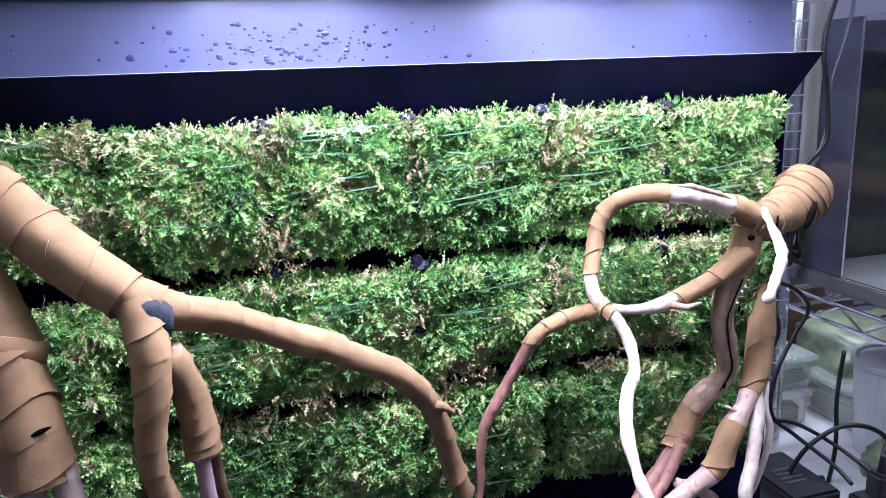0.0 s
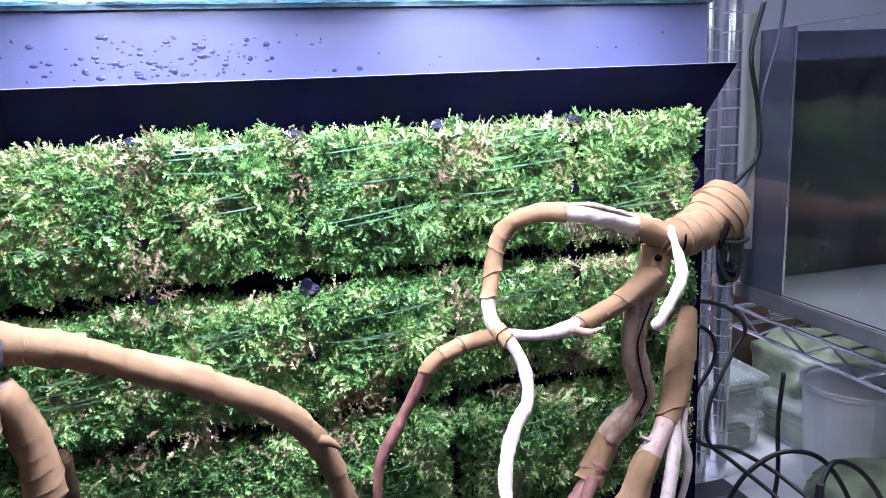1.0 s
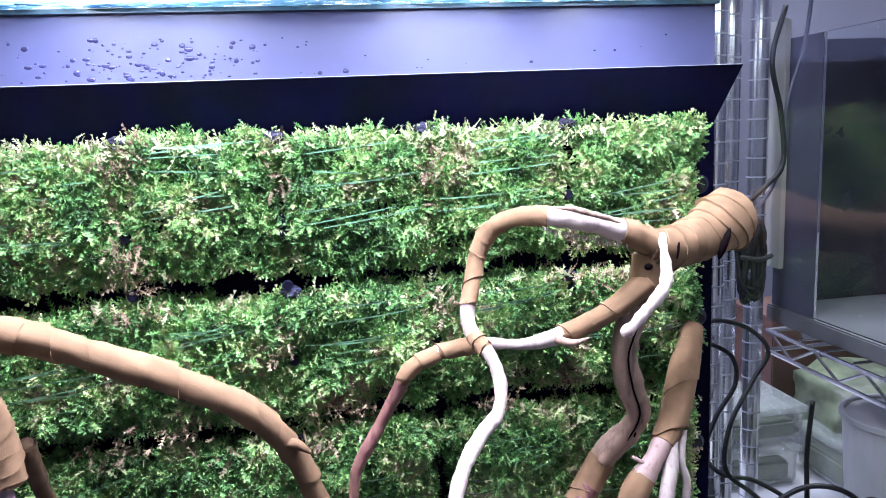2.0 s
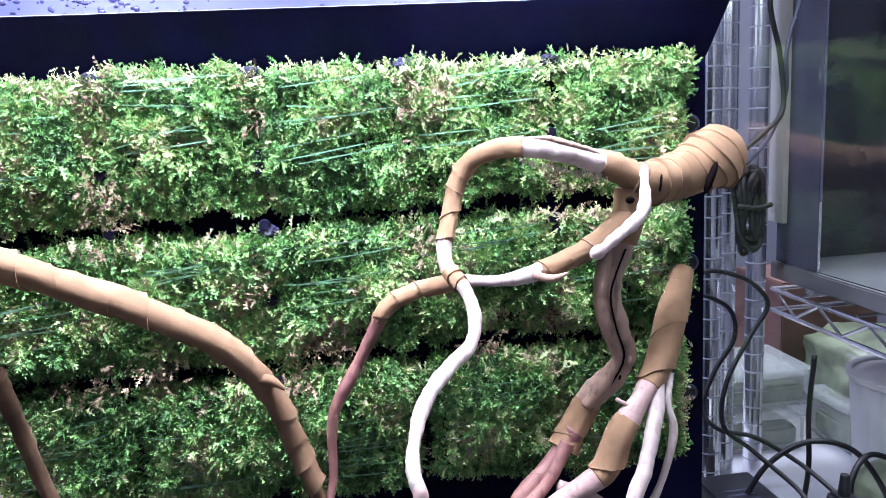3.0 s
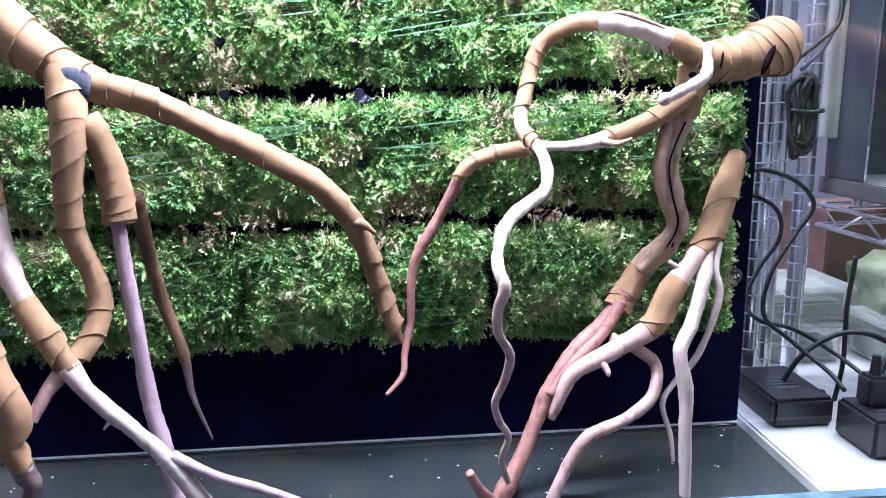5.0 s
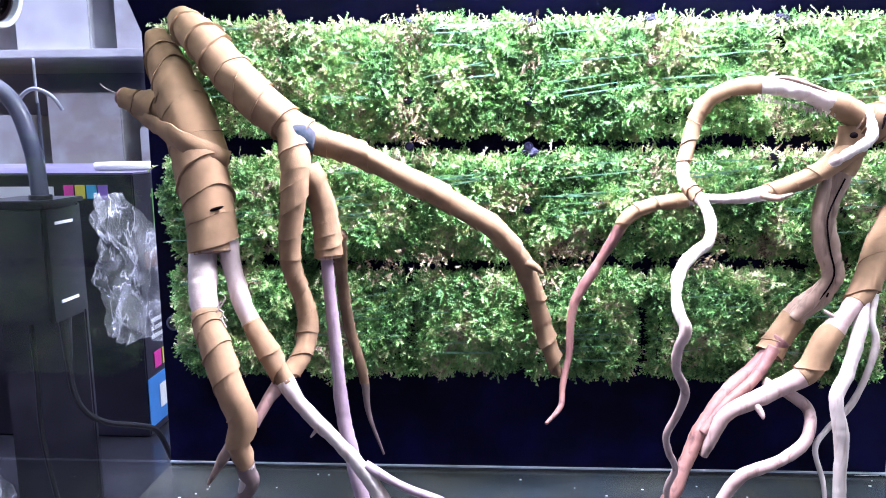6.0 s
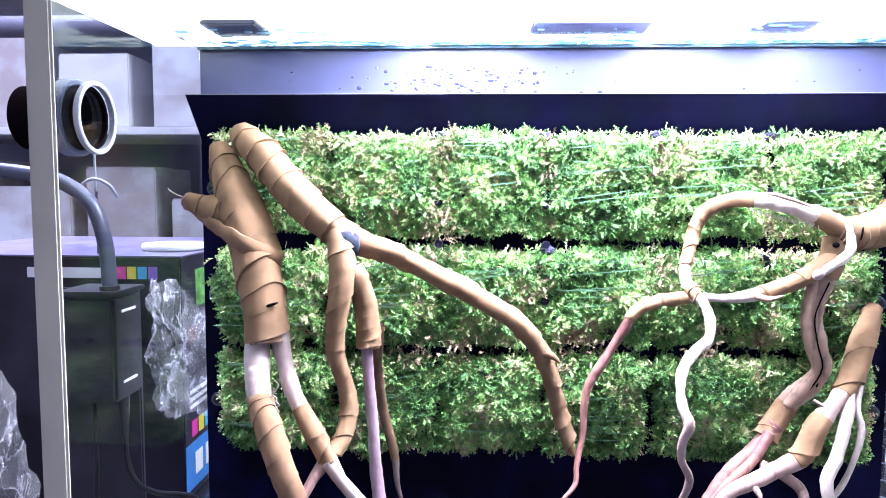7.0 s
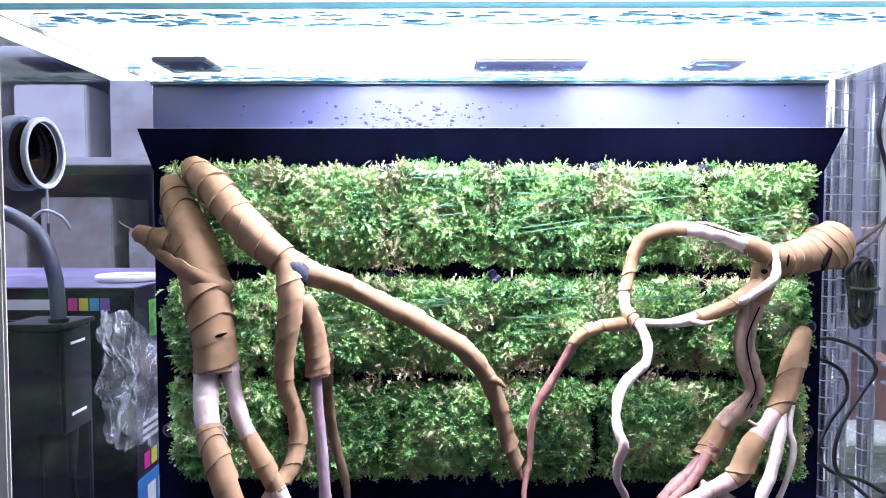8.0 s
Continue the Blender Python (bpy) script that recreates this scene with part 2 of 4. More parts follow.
M_DRY = material("dry_moss", (0.34, 0.26, 0.17), 0.7, noise_scale=110, second=(0.12, 0.08, 0.05))
M_FOAM = material("blue_mesh", (0.010, 0.009, 0.03), 0.7, noise_scale=300, vary=0.7)
M_FILL = glow_material("fill_diffuser", (0.95, 0.96, 1.0), 4.0)

# ---- mesh helpers ----


def empty(name, x=0, y=0, z=0):
    ob = new(name)
    ob.location = (x, y, z)
    ob.empty_display_size = 0.02
    return ob


def finish(name, bm, mat, parent=None, label="", smooth=False):
    me = bpy.data.meshes.new(name)
    bm.to_mesh(me)
    bm.free()
    me.materials.append(mat)
    if smooth:
        me.polygons.foreach_set("use_smooth", [True] * len(me.polygons))
    ob = new(name, me)
    if parent:
        ob.parent = parent
        ob.location = tuple(-c for c in world_of(parent))
    return tagged(ob, label=label)


def world_of(ob):
    p = Vector(ob.location)
    while ob.parent:
        ob = ob.parent
        p += Vector(ob.location)
    return p


part = finish


def box(bm, x0, x1, y0, y1, z0, z1, bevel=0.0):
    r = bmesh.ops.create_cube(bm, size=1.0, matrix=Matrix.LocRotScale(((x0 + x1) / 2, (y0 + y1) / 2, (z0 + z1) / 2), None, (x1 - x0, y1 - y0, z1 - z0)))
    if bevel:
        es = list({e for v in r["verts"] for e in v.link_edges})
        bmesh.ops.bevel(bm, geom=es, offset=bevel, segments=2, affect="EDGES")
    return bm


def block(name, dims, mat, parent=None, label="", bevel=0.0015):
    return finish(name, box(bmesh.new(), *dims, bevel), mat, parent, label)


def spline(pts, step):
    """Points (x, y, z, r, k) along a smooth curve through the given (x, y, z, r); k is the running index of the given points."""
    P = np.array(pts, float)
    A = np.vstack([2 * P[0] - P[1], P, 2 * P[-1] - P[-2]])
    out = []
    for i in range(len(P) - 1):
        a, b, c, d = A[i:i + 4]
        n = max(2, int(np.linalg.norm(c[:3] - b[:3]) / step))
        for j in range(n):
            t = j / n
            q = 0.5 * (2 * b + (c - a) * t + (2 * a - 5 * b + 4 * c - d) * t * t + (3 * b - a - 3 * c + d) * t ** 3)
            out.append((*q[:3], max(q[3], 0.0006), i + t))
    out.append((*P[-1], len(P) - 1.0))
    return np.array(out)


def tube(bm, S, sides=16, rough=0.05, seed=0.0, grow=0.0):
    """A closed tube round the spline S. rough: knobbly unevenness."""
    rings, dist, prev, ref = [], 0.0, None, Vector((0.3, 0.9, 0.2))
    n = len(S)
    for i in range(n):
        p = Vector(S[i][:3])
        t = Vector(S[min(i + 1, n - 1)][:3]) - Vector(S[max(i - 1, 0)][:3])
        t.normalize()
        ref = ref - t * ref.dot(t)
        ref.normalize()
        side = t.cross(ref)
        if prev is not None:
            dist += (p - prev).length
        prev = p
        ring = []
        for k in range(sides):
            a = 2 * math.pi * k / sides
            d = ref * math.cos(a) + side * math.sin(a)
            r = S[i][3] + grow
            q = p + d * r
            f = 1 + rough * 2.0 * (noise.noise(q * 45 + Vector((seed, 0, 0)))) + rough * 1.2 * noise.noise(q * 140)
            ring.append(bm.verts.new(p + d * r * f))
        rings.append(ring)
    for a, b in zip(rings, rings[1:]):
        for k in range(sides):
            bm.faces.new((a[k], a[(k + 1) % sides], b[(k + 1) % sides], b[k]))
    for ring, flip in ((rings[0], True), (rings[-1], False)):
        c = sum((v.co for v in ring), Vector()) / sides
        cv = bm.verts.new(c)
        for k in range(sides):
            f = (ring[(k + 1) % sides], ring[k], cv) if flip else (ring[k], ring[(k + 1) % sides], cv)
            bm.faces.new(f)
    return bm


def rod(bm, pts, r, sides=8, step=0.006):
    """A smooth even cord through points."""
    return tube(bm, spline([(*p, r) for p in pts], step), sides, rough=0.0)


def cylinder(bm, centre, axis, r, depth, sides=28, r2=None):
    rot = Vector(axis).to_track_quat("Z", "Y").to_matrix().to_4x4()
    bmesh.ops.create_cone(bm, cap_ends=True, segments=sides, radius1=r, radius2=r if r2 is None else r2, depth=depth, matrix=Matrix.Translation(centre) @ rot)
    return bm


def ring_tube(bm, centre, axis, r_out, r_in, depth, sides=40):
    """A pipe with a bore, its edges rounded a little."""
    rot = Vector(axis).to_track_quat("Z", "Y").to_matrix().to_4x4()
    m = Matrix.Translation(centre) @ rot
    c = min(0.2 * (r_out - r_in), 0.2 * depth)
    prof = [(r_in, -depth / 2), (r_out - c, -depth / 2), (r_out, -depth / 2 + c), (r_out, depth / 2 - c), (r_out - c, depth / 2), (r_in + c, depth / 2), (r_in, depth / 2 - c)]
    rings = [[bm.verts.new(m @ Vector((r * math.cos(2 * math.pi * k / sides), r * math.sin(2 * math.pi * k / sides), z))) for k in range(sides)] for r, z in prof]
    for a, b in zip(rings, rings[1:] + rings[:1]):
        for k in range(sides):
            bm.faces.new((a[k], a[(k + 1) % sides], b[(k + 1) % sides], b[k]))
    return bm


# ---- the shop round the tank ----
def structure(name, dims, mat, label):
    return tagged(block(name, dims, mat, bevel=0.0), label=label, category=name.split("_")[0], kind="structure")


structure("floor", (-2.6, 2.6, -3.0, 1.3, -1.0, -0.9), M_FLOOR, "grey shop floor of worn tiles")
structure("ceiling", (-2.6, 2.6, -3.0, 1.3, 2.35, 2.45), M_CEIL, "white shop ceiling with added fill panels")
structure("wall_north", (-2.6, 2.6, 1.2, 1.3, -0.9, 2.35), M_WALL, "pale grey shop wall behind the racks")
structure("wall_south", (-2.6, 2.6, -3.1, -3.0, -0.9, 2.35), M_WALL, "pale grey shop wall")
structure("wall_east", (2.6, 2.7, -3.1, 1.3, -0.9, 2.35), M_WALL, "pale grey shop wall")
structure("wall_west", (-2.7, -2.6, -3.1, 1.3, -0.9, 2.35), M_WALL, "pale grey shop wall")

shelf = tagged(empty("shelf", 0, 0, -0.03), "grey shelf board that carries the tank and boxes", "shelf")
# one shelf in two tones: the left is darkened to paint the dim corner
part("board", box(bmesh.new(), -1.3, 0.44, -0.36, 0.6, -0.06, -0.026, 0.003), M_NEXT, shelf, "left board with the dimness put into its colour")
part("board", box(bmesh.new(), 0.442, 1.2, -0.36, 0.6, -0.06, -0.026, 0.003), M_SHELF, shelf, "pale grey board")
for sx, sy in ((-1.25, -0.3), (1.15, -0.3), (-1.25, 0.55), (1.15, 0.55)):
    part("leg", cylinder(bmesh.new(), (sx, sy, -0.48), (0, 0, 1), 0.016, 0.84), M_CHROME, shelf)

# ---- the tank ----
W, D, TOP = 0.445, -0.325, 0.653
tank = tagged(empty("glass_tank"), "large glass terrarium with a black back and open front", "terrarium")
part("back_panel", box(bmesh.new(), -W, W, 0.0, 0.008, 0.0, 0.538), M_PANEL, tank, "black back panel behind the moss")
part("upper_back", box(bmesh.new(), -W, W, 0.002, 0.008, 0.5385, TOP), M_BACKFILM, tank, "misted black back glass with water drops, lid reflection painted blue-grey")
part("base", box(bmesh.new(), -W - 0.006, W + 0.006, D - 0.006, 0.012, -0.0255, -0.012), M_PANEL, tank)
bm = bmesh.new()
quad = [(0.0, 0.5385), (-0.047, 0.586), (-0.0505, 0.586), (-0.0035, 0.5365)]
vs = [[bm.verts.new((x, y, z)) for y, z in quad] for x in (-W + 0.001, W - 0.001)]
for k in range(4):
    bm.faces.new((vs[0][k], vs[0][(k + 1) % 4], vs[1][(k + 1) % 4], vs[1][k]))
bm.faces.new(vs[0][::-1])
bm.faces.new(vs[1])
shroud = part("shroud", bm, M_SHROUD, tank, "black acrylic strip leaning forward over the moss")
# grey strip paints the light caught along the black acrylic's top edge
part("edge", box(bmesh.new(), -W + 0.002, W - 0.002, -0.0506, -0.047, 0.586, 0.5865), M_RING, shroud)
for name, dims in (("side_pane", (-W - 0.006, -W - 0.0005, D, 0.012, -0.012, TOP)), ("side_pane", (W + 0.0005, W + 0.006, D, 0.012, -0.012, TOP)),
                   ("front_pane", (-W, W, D - 0.006, D, -0.012, 0.10)), ("lid", (-W - 0.006, W + 0.006, D - 0.004, 0.012, TOP + 0.001, TOP + 0.006))):
    ob = part(name, box(bmesh.new(), *dims), M_GLASS, tank, "clear glass")
    ob.visible_shadow = False
part("sill", box(bmesh.new(), -W, W, D - 0.009, D + 0.003, 0.1005, 0.106, 0.001), M_EDGE, tank, "grey-blue sill strip of the front pane")
part("lid_edge", box(bmesh.new(), -W, W, D - 0.008, D - 0.0045, TOP + 0.0005, TOP + 0.0055), M_TEAL, tank, "teal glass edge of the lid")
part("back_edge", box(bmesh.new(), -W, W, -0.006, 0.0015, TOP - 0.004, TOP), M_EDGE, tank, "teal glass ledge below the lid")
for s in (-1, 1):
    part("corner_profile", box(bmesh.new(), s * (W + 0.004) - 0.012, s * (W + 0.004) + 0.012, D - 0.012, D - 0.0065, -0.0255, TOP + 0.02, 0.002), M_PROFILE, tank, "pale corner strip of the front")
part("back_seam", box(bmesh.new(), -W, W, -0.004, -0.0005, 0.003, 0.0045), M_RING, tank, "pale silicone seam at the foot of the back")
tagged(part("water", box(bmesh.new(), -W, W, D + 0.0005, -0.001, -0.0115, 0.0), M_WATER), "shallow murky grey-green water on the tank floor", "water", kind="structure")

port = tagged(empty("vent_port", -0.45, -0.266, 0.536), "round grey plastic bulkhead port in the side glass", "port")
part("flange", ring_tube(bmesh.new(), (-0.4395, -0.266, 0.536), (1, 0, 0), 0.0342, 0.0298, 0.006), M_RING, port)
part("sleeve", ring_tube(bmesh.new(), (-0.475, -0.266, 0.536), (1, 0, 0), 0.0296, 0.0262, 0.064), M_HOLE, port)
part("nut", ring_tube(bmesh.new(), (-0.464, -0.266, 0.536), (1, 0, 0), 0.036, 0.0298, 0.014), M_RING_DARK, port)
part("cap", cylinder(bmesh.new(), (-0.506, -0.266, 0.536), (1, 0, 0), 0.0261, 0.004), M_HOLE, port)

# ---- the LED unit on the lid ----
led = tagged(empty("led_light", 0, -0.15, 0.66), "wide white aquarium LED light lying over the lid", "light")
part("housing", box(bmesh.new(), -0.555, 0.520, -0.325, 0.10, 0.681, 0.705, 0.004), M_WHITE, led)
part("diffuser", box(bmesh.new(), -0.546, 0.511, -0.318, 0.094, 0.6735, 0.6805), M_LED, led)
for sx in (-0.4505, 0.4505):
    for sy in (-0.25, -0.04):
        part("foot", box(bmesh.new(), sx - 0.004, sx + 0.004, sy - 0.01, sy + 0.01, 0.6595, 0.6815, 0.001), M_WHITE, led)
# added dark blocks that imitate dark reflections seen in the lid
for x0, x1 in ((-0.40, -0.335), (-0.02, 0.115), (0.235, 0.30)):
    tagged(block("lid_reflection", (x0, x1, -0.112, -0.048, 0.6596, 0.666), M_BLACK, bevel=0.002), "flat dark block standing in for a reflection in the lid", "clip", "clips on the lid")
# unseen panels added at the ceiling to go with the fill lamps
for lx, ly, hx, hy in ((0.3, -1.3, 0.8, 0.25), (-1.2, 0.35, 0.45, 0.2), (1.1, 0.45, 0.45, 0.2)):
    fill_unit = tagged(empty("fill_panel", lx, ly, 2.34), "unseen white fill panel added at the ceiling", "light", "ceiling lights")
    part("housing", box(bmesh.new(), lx - hx, lx + hx, ly - hy, ly + hy, 2.325, 2.35), M_WHITE, fill_unit)
    part("diffuser", box(bmesh.new(), lx - hx + 0.02, lx + hx - 0.02, ly - hy + 0.02, ly + hy - 0.02, 2.315, 2.3245), M_FILL, fill_unit)

# ---- moss ----
COLS = [-0.421, -0.268, -0.131, 0.006, 0.143, 0.280, 0.416]
ROWS_Z = [(0.4185, 0.538), (0.2775, 0.391), (0.131, 0.2535)]
rng = np.random.default_rng(7)


def unit(v):
    return v / np.maximum(np.linalg.norm(v, axis=1, keepdims=True), 1e-9)


def lumps(P, seed):
    """A smooth unevenness over places, from a few crossed waves."""
    r = np.random.default_rng(seed)
    h = np.zeros(len(P))
    for k in range(14):
        w = r.normal(size=3) * (60 + 34 * k)
        h += np.sin(P @ w + r.uniform(0, 6.3)) / (1 + 0.22 * k)
    return h / 3.2


def pad_surface(n, x0, x1, z0, z1, deep, seed):
    """Random places and outward normals over a pillow of moss that stands out from the panel."""
    cx, cz, hx, hz = (x0 + x1) / 2, (z0 + z1) / 2, (x1 - x0) / 2, (z1 - z0) / 2
    u, v = rng.uniform(-1, 1, n), rng.uniform(-1, 1, n)
    edge = rng.random(n) < 0.30
    side = rng.integers(0, 4, n)
    u = np.where(edge & (side == 0), 1, np.where(edge & (side == 1), -1, u))
    v = np.where(edge & (side == 2), 1, np.where(edge & (side == 3), -1, v))
    depth = np.where(edge, rng.random(n), 1.0)
    fall = (np.abs(u) ** 5 + np.abs(v) ** 5)
    y = -deep * np.where(edge, depth * 0.6, 1 - 0.42 * np.clip(fall, 0, 1.2)) * (0.88 + 0.12 * v)
    P = np.stack([cx + u * hx * 0.985, y, cz + v * hz * 0.985], 1)
    N = np.stack([np.where(edge, u * (np.abs(u) > 0.999), 0.9 * u ** 7), np.where(edge, -0.35, -1.0), np.where(edge, v * (np.abs(v) > 0.999), 0.9 * v ** 7)], 1)
    N = unit(N)
    h = lumps(P, seed)
    P = P + N * (0.0135 * h - 0.004)[:, None]
    return P, N


def fronds(P, N, seed, out=None):
    """A small feathery frond at each place: a bent stem with leaflets down both sides. out: the way each one leans."""
    n = len(P)
    r = np.random.default_rng(seed)
    flow = np.stack([np.sin(P[:, 2] * 75 + seed), np.zeros(n), np.cos(P[:, 0] * 68 + seed)], 1)
    lean = 0.75 * r.normal(size=(n, 3)) if out is None else out + 0.45 * r.normal(size=(n, 3))
    T = unit(N * r.uniform(0.25, 1.0, (n, 1)) + lean + 0.35 * flow + np.array([0, -0.15, -0.15]))
    S = unit(np.cross(T, N + 0.6 * r.normal(size=(n, 3))))
    U = np.cross(S, T)
    L = r.uniform(0.0055, 0.0135, (n, 1))
    wide = L * r.uniform(0.15, 0.31, (n, 1))
    bend = r.uniform(-0.3, 0.8, (n, 1))
    seg = 4
    V = [P + T * L * (i / seg) - U * L * bend * (i / seg) ** 2 for i in range(seg + 1)]
    faces = []
    for i in range(seg):
        for sgn in (-1, 1):
            w = wide * (0.75, 1.0, 0.85, 0.5)[i] * r.uniform(0.7, 1.2, (n, 1))
            k = len(V)
            V.append(V[i] + T * L * 0.34 + S * sgn * w + U * w * r.uniform(-0.3, 0.8, (n, 1)))
            faces.append((i, k, i + 1) if sgn > 0 else (i, i + 1, k))
    k = len(V)
    verts = np.stack(V, 1).reshape(-1, 3)
    F = (np.arange(n)[:, None, None] * k + np.array(faces)[None]).reshape(-1, 3)
    return verts, F


def tufted(n_tufts, per, loose, dims, deep, seed):
    """Places for a cushion: tufts that stand proud by chance with fronds splayed round each, and loose fronds deeper between them."""
    P, N = pad_surface(n_tufts, *dims, deep, seed)
    r = np.random.default_rng(seed + 500)
    P = P + N * r.uniform(-0.010, 0.0045, (n_tufts, 1))
    P, N = np.repeat(P, per, 0), np.repeat(N, per, 0)
    d = r.normal(size=P.shape)
    d = d - N * (d * N).sum(1, keepdims=True)
    P = P + d * 0.0026 - N * 0.0020 * (d * d).sum(1, keepdims=True) ** 0.5
    Q, M = pad_surface(loose, *dims, deep, seed)
    Q = Q - M * r.uniform(0.001, 0.010, (loose, 1))
    return np.vstack([P, Q]), np.vstack([N, M]), np.vstack([0.62 * d, 0.7 * r.normal(size=(loose, 3))])


def tri_mesh(name, verts, F, mat):
    me = bpy.data.meshes.new(name)
    me.vertices.add(len(verts))
    me.vertices.foreach_set("co", verts.astype(np.float32).ravel())
    me.loops.add(len(F) * 3)
    me.loops.foreach_set("vertex_index", F.astype(np.int32).ravel())
    me.polygons.add(len(F))
    me.polygons.foreach_set("loop_start", np.arange(0, len(F) * 3, 3, dtype=np.int32))
    me.polygons.foreach_set("loop_total", np.full(len(F), 3, dtype=np.int32))
    me.update()
    me.materials.append(mat)
    return me


def moss_pad(x0, x1, z0, z1, seed, count):
    deep = 0.036 + 0.006 * random.random()
    pad = tagged(empty("moss_pad", (x0 + x1) / 2, 0, z0), "cushion of bright green moss tied with green thread", "moss", "moss cushions on the back panel")
    # added inner core, its dark colour standing for shade between the fronds
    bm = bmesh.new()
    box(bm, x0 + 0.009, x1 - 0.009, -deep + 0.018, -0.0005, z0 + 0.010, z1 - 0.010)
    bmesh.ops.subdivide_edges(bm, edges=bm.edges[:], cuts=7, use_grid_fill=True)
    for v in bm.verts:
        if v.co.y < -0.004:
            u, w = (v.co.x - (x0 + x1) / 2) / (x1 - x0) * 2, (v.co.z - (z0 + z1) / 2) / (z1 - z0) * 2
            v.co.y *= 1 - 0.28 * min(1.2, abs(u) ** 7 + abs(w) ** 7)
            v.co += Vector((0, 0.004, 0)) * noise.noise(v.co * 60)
    part("shade_core", bm, M_MOSS_SHADE, pad, "core coloured dark as the shade deep in the moss", smooth=True)
    P, N, out = tufted(count // 29, 25, count // 5, (x0, x1, z0, z1), deep, seed)
    v, F = fronds(P, N, seed, out)
    ob = new("fronds", tri_mesh("fronds", v, F, M_MOSS))
    ob.parent, ob.location = pad, tuple(-c for c in pad.location)
    tagged(ob, kind="stuff")
    bm = bmesh.new()
    for k in range(7):
        za = random.choice((0.3, 0.45, 0.62, 0.8)) * (z1 - z0) + z0 + random.gauss(0, 0.008)
        zb = min(z1 - 0.004, max(z0 + 0.004, za + random.gauss(0.008, 0.009)))
        ta, tb = random.uniform(-0.02, 0.3), random.uniform(0.65, 1.02)
        pts = []
        for j in range(5):
            t = ta + (tb - ta) * j / 4
            fall = 1 - 0.42 * min(1.2, abs(2 * t - 1) ** 5)
            pts.append((x0 + (x1 - x0) * t, -deep * fall - random.uniform(0.001, 0.0055), za + (zb - za) * t))
        rod(bm, pts, 0.00006, 3, 0.012)
    ob = part("thread", bm, M_THREAD, pad, "shiny green tying thread")
    tagged(ob, kind="stuff")
    return pad


for r_i, (z0, z1) in enumerate(ROWS_Z):
    for c_i in range(6):
        dz = random.uniform(-0.0035, 0.003)
        moss_pad(COLS[c_i] + random.uniform(0.003, 0.008), COLS[c_i + 1] - random.uniform(0.003, 0.008), z0 + dz, z1 + dz, 11 + r_i * 6 + c_i, 15500)


def dry_tuft(x, z, w, h, n, seed):
    """A rag of dead brown moss caught between the cushions."""
    r = np.random.default_rng(seed)
    P = np.stack([r.normal(x, w * 0.7, n), -0.031 - 0.006 * r.random(n), r.normal(z, h * 0.5, n)], 1)
    v, F = fronds(P, np.tile([[0.0, -1.0, 0.0]], (n, 1)), seed)
    ob = new("dry_moss", tri_mesh("dry_moss", v, F, M_DRY))
    return tagged(ob, "rag of dead brown moss between the green cushions", "moss", "dry moss between the cushions", "stuff")


for k, (x, z, w, h) in enumerate(((0.006, 0.505, 0.012, 0.04), (-0.131, 0.45, 0.02, 0.022), (-0.131, 0.518, 0.016, 0.018), (-0.072, 0.484, 0.014, 0.008), (-0.12, 0.42, 0.012, 0.016), (0.143, 0.50, 0.014, 0.03), (0.10, 0.505, 0.012, 0.012), (0.29, 0.388, 0.025, 0.014), (0.15, 0.38, 0.016, 0.03),
                                  (-0.02, 0.362, 0.022, 0.016), (-0.02, 0.34, 0.016, 0.012), (0.05, 0.28, 0.02, 0.012), (-0.11, 0.275, 0.03, 0.012), (-0.13, 0.39, 0.025, 0.010), (0.02, 0.25, 0.02, 0.012), (-0.05, 0.245, 0.02, 0.012), (-0.28, 0.53, 0.014, 0.02), (0.20, 0.27, 0.02, 0.012), (-0.16, 0.26, 0.02, 0.014), (-0.108, 0.534, 0.006, 0.01))):
    dry_tuft(x, z, w, h, 36, 300 + k)
# pale fronds along each row's top paint the overexposed lamp light
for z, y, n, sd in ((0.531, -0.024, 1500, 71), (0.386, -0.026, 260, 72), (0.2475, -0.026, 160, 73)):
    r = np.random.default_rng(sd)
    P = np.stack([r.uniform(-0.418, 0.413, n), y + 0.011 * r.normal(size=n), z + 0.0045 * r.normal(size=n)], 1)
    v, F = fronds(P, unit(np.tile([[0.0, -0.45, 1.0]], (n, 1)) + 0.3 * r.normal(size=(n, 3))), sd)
    tagged(new("toplit_moss", tri_mesh("toplit_moss", v, F, M_TOPLIT)), "pale fronds painting the blown light along the top of the moss", "moss", "bleached moss", "stuff")
for x, z in ((-0.131, 0.541), (0.003, 0.541), (0.142, 0.543), (0.28, 0.541), (0.279, 0.392), (0.008, 0.398)):
    bm = bmesh.new()
    bmesh.ops.create_icosphere(bm, subdivisions=3, radius=1.0)
    for v in bm.verts:
        d = v.co.copy()
        v.co = Vector((x, -0.016, z - 0.004)) + Vector((d.x * 0.010, d.y * 0.010, d.z * 0.006)) * (1 + 0.35 * noise.noise(d * 4 + Vector((x * 90, 0, 0))))
    tagged(finish("mesh_scrap", bm, M_FOAM), "scrap of blue-black mesh showing between moss cushions", "mesh scrap", "mesh scraps in the moss")


def stud(x, y, z, s=1.0):
    st = tagged(empty("stud", x, y, z), "small black plastic stud holding the moss", "stud", "studs in the moss")
    bm = cylinder(bmesh.new(), (x, y + 0.009, z), (0, 1, 0), 0.0025 * s, 0.018, 12)
    part("shank", bm, M_STUD, st)
    bm = cylinder(bmesh.new(), (x, y - 0.001, z), (0, -1, 0), 0.0068 * s, 0.004, 20, 0.0055 * s)
    part("head", bm, M_STUD, st)


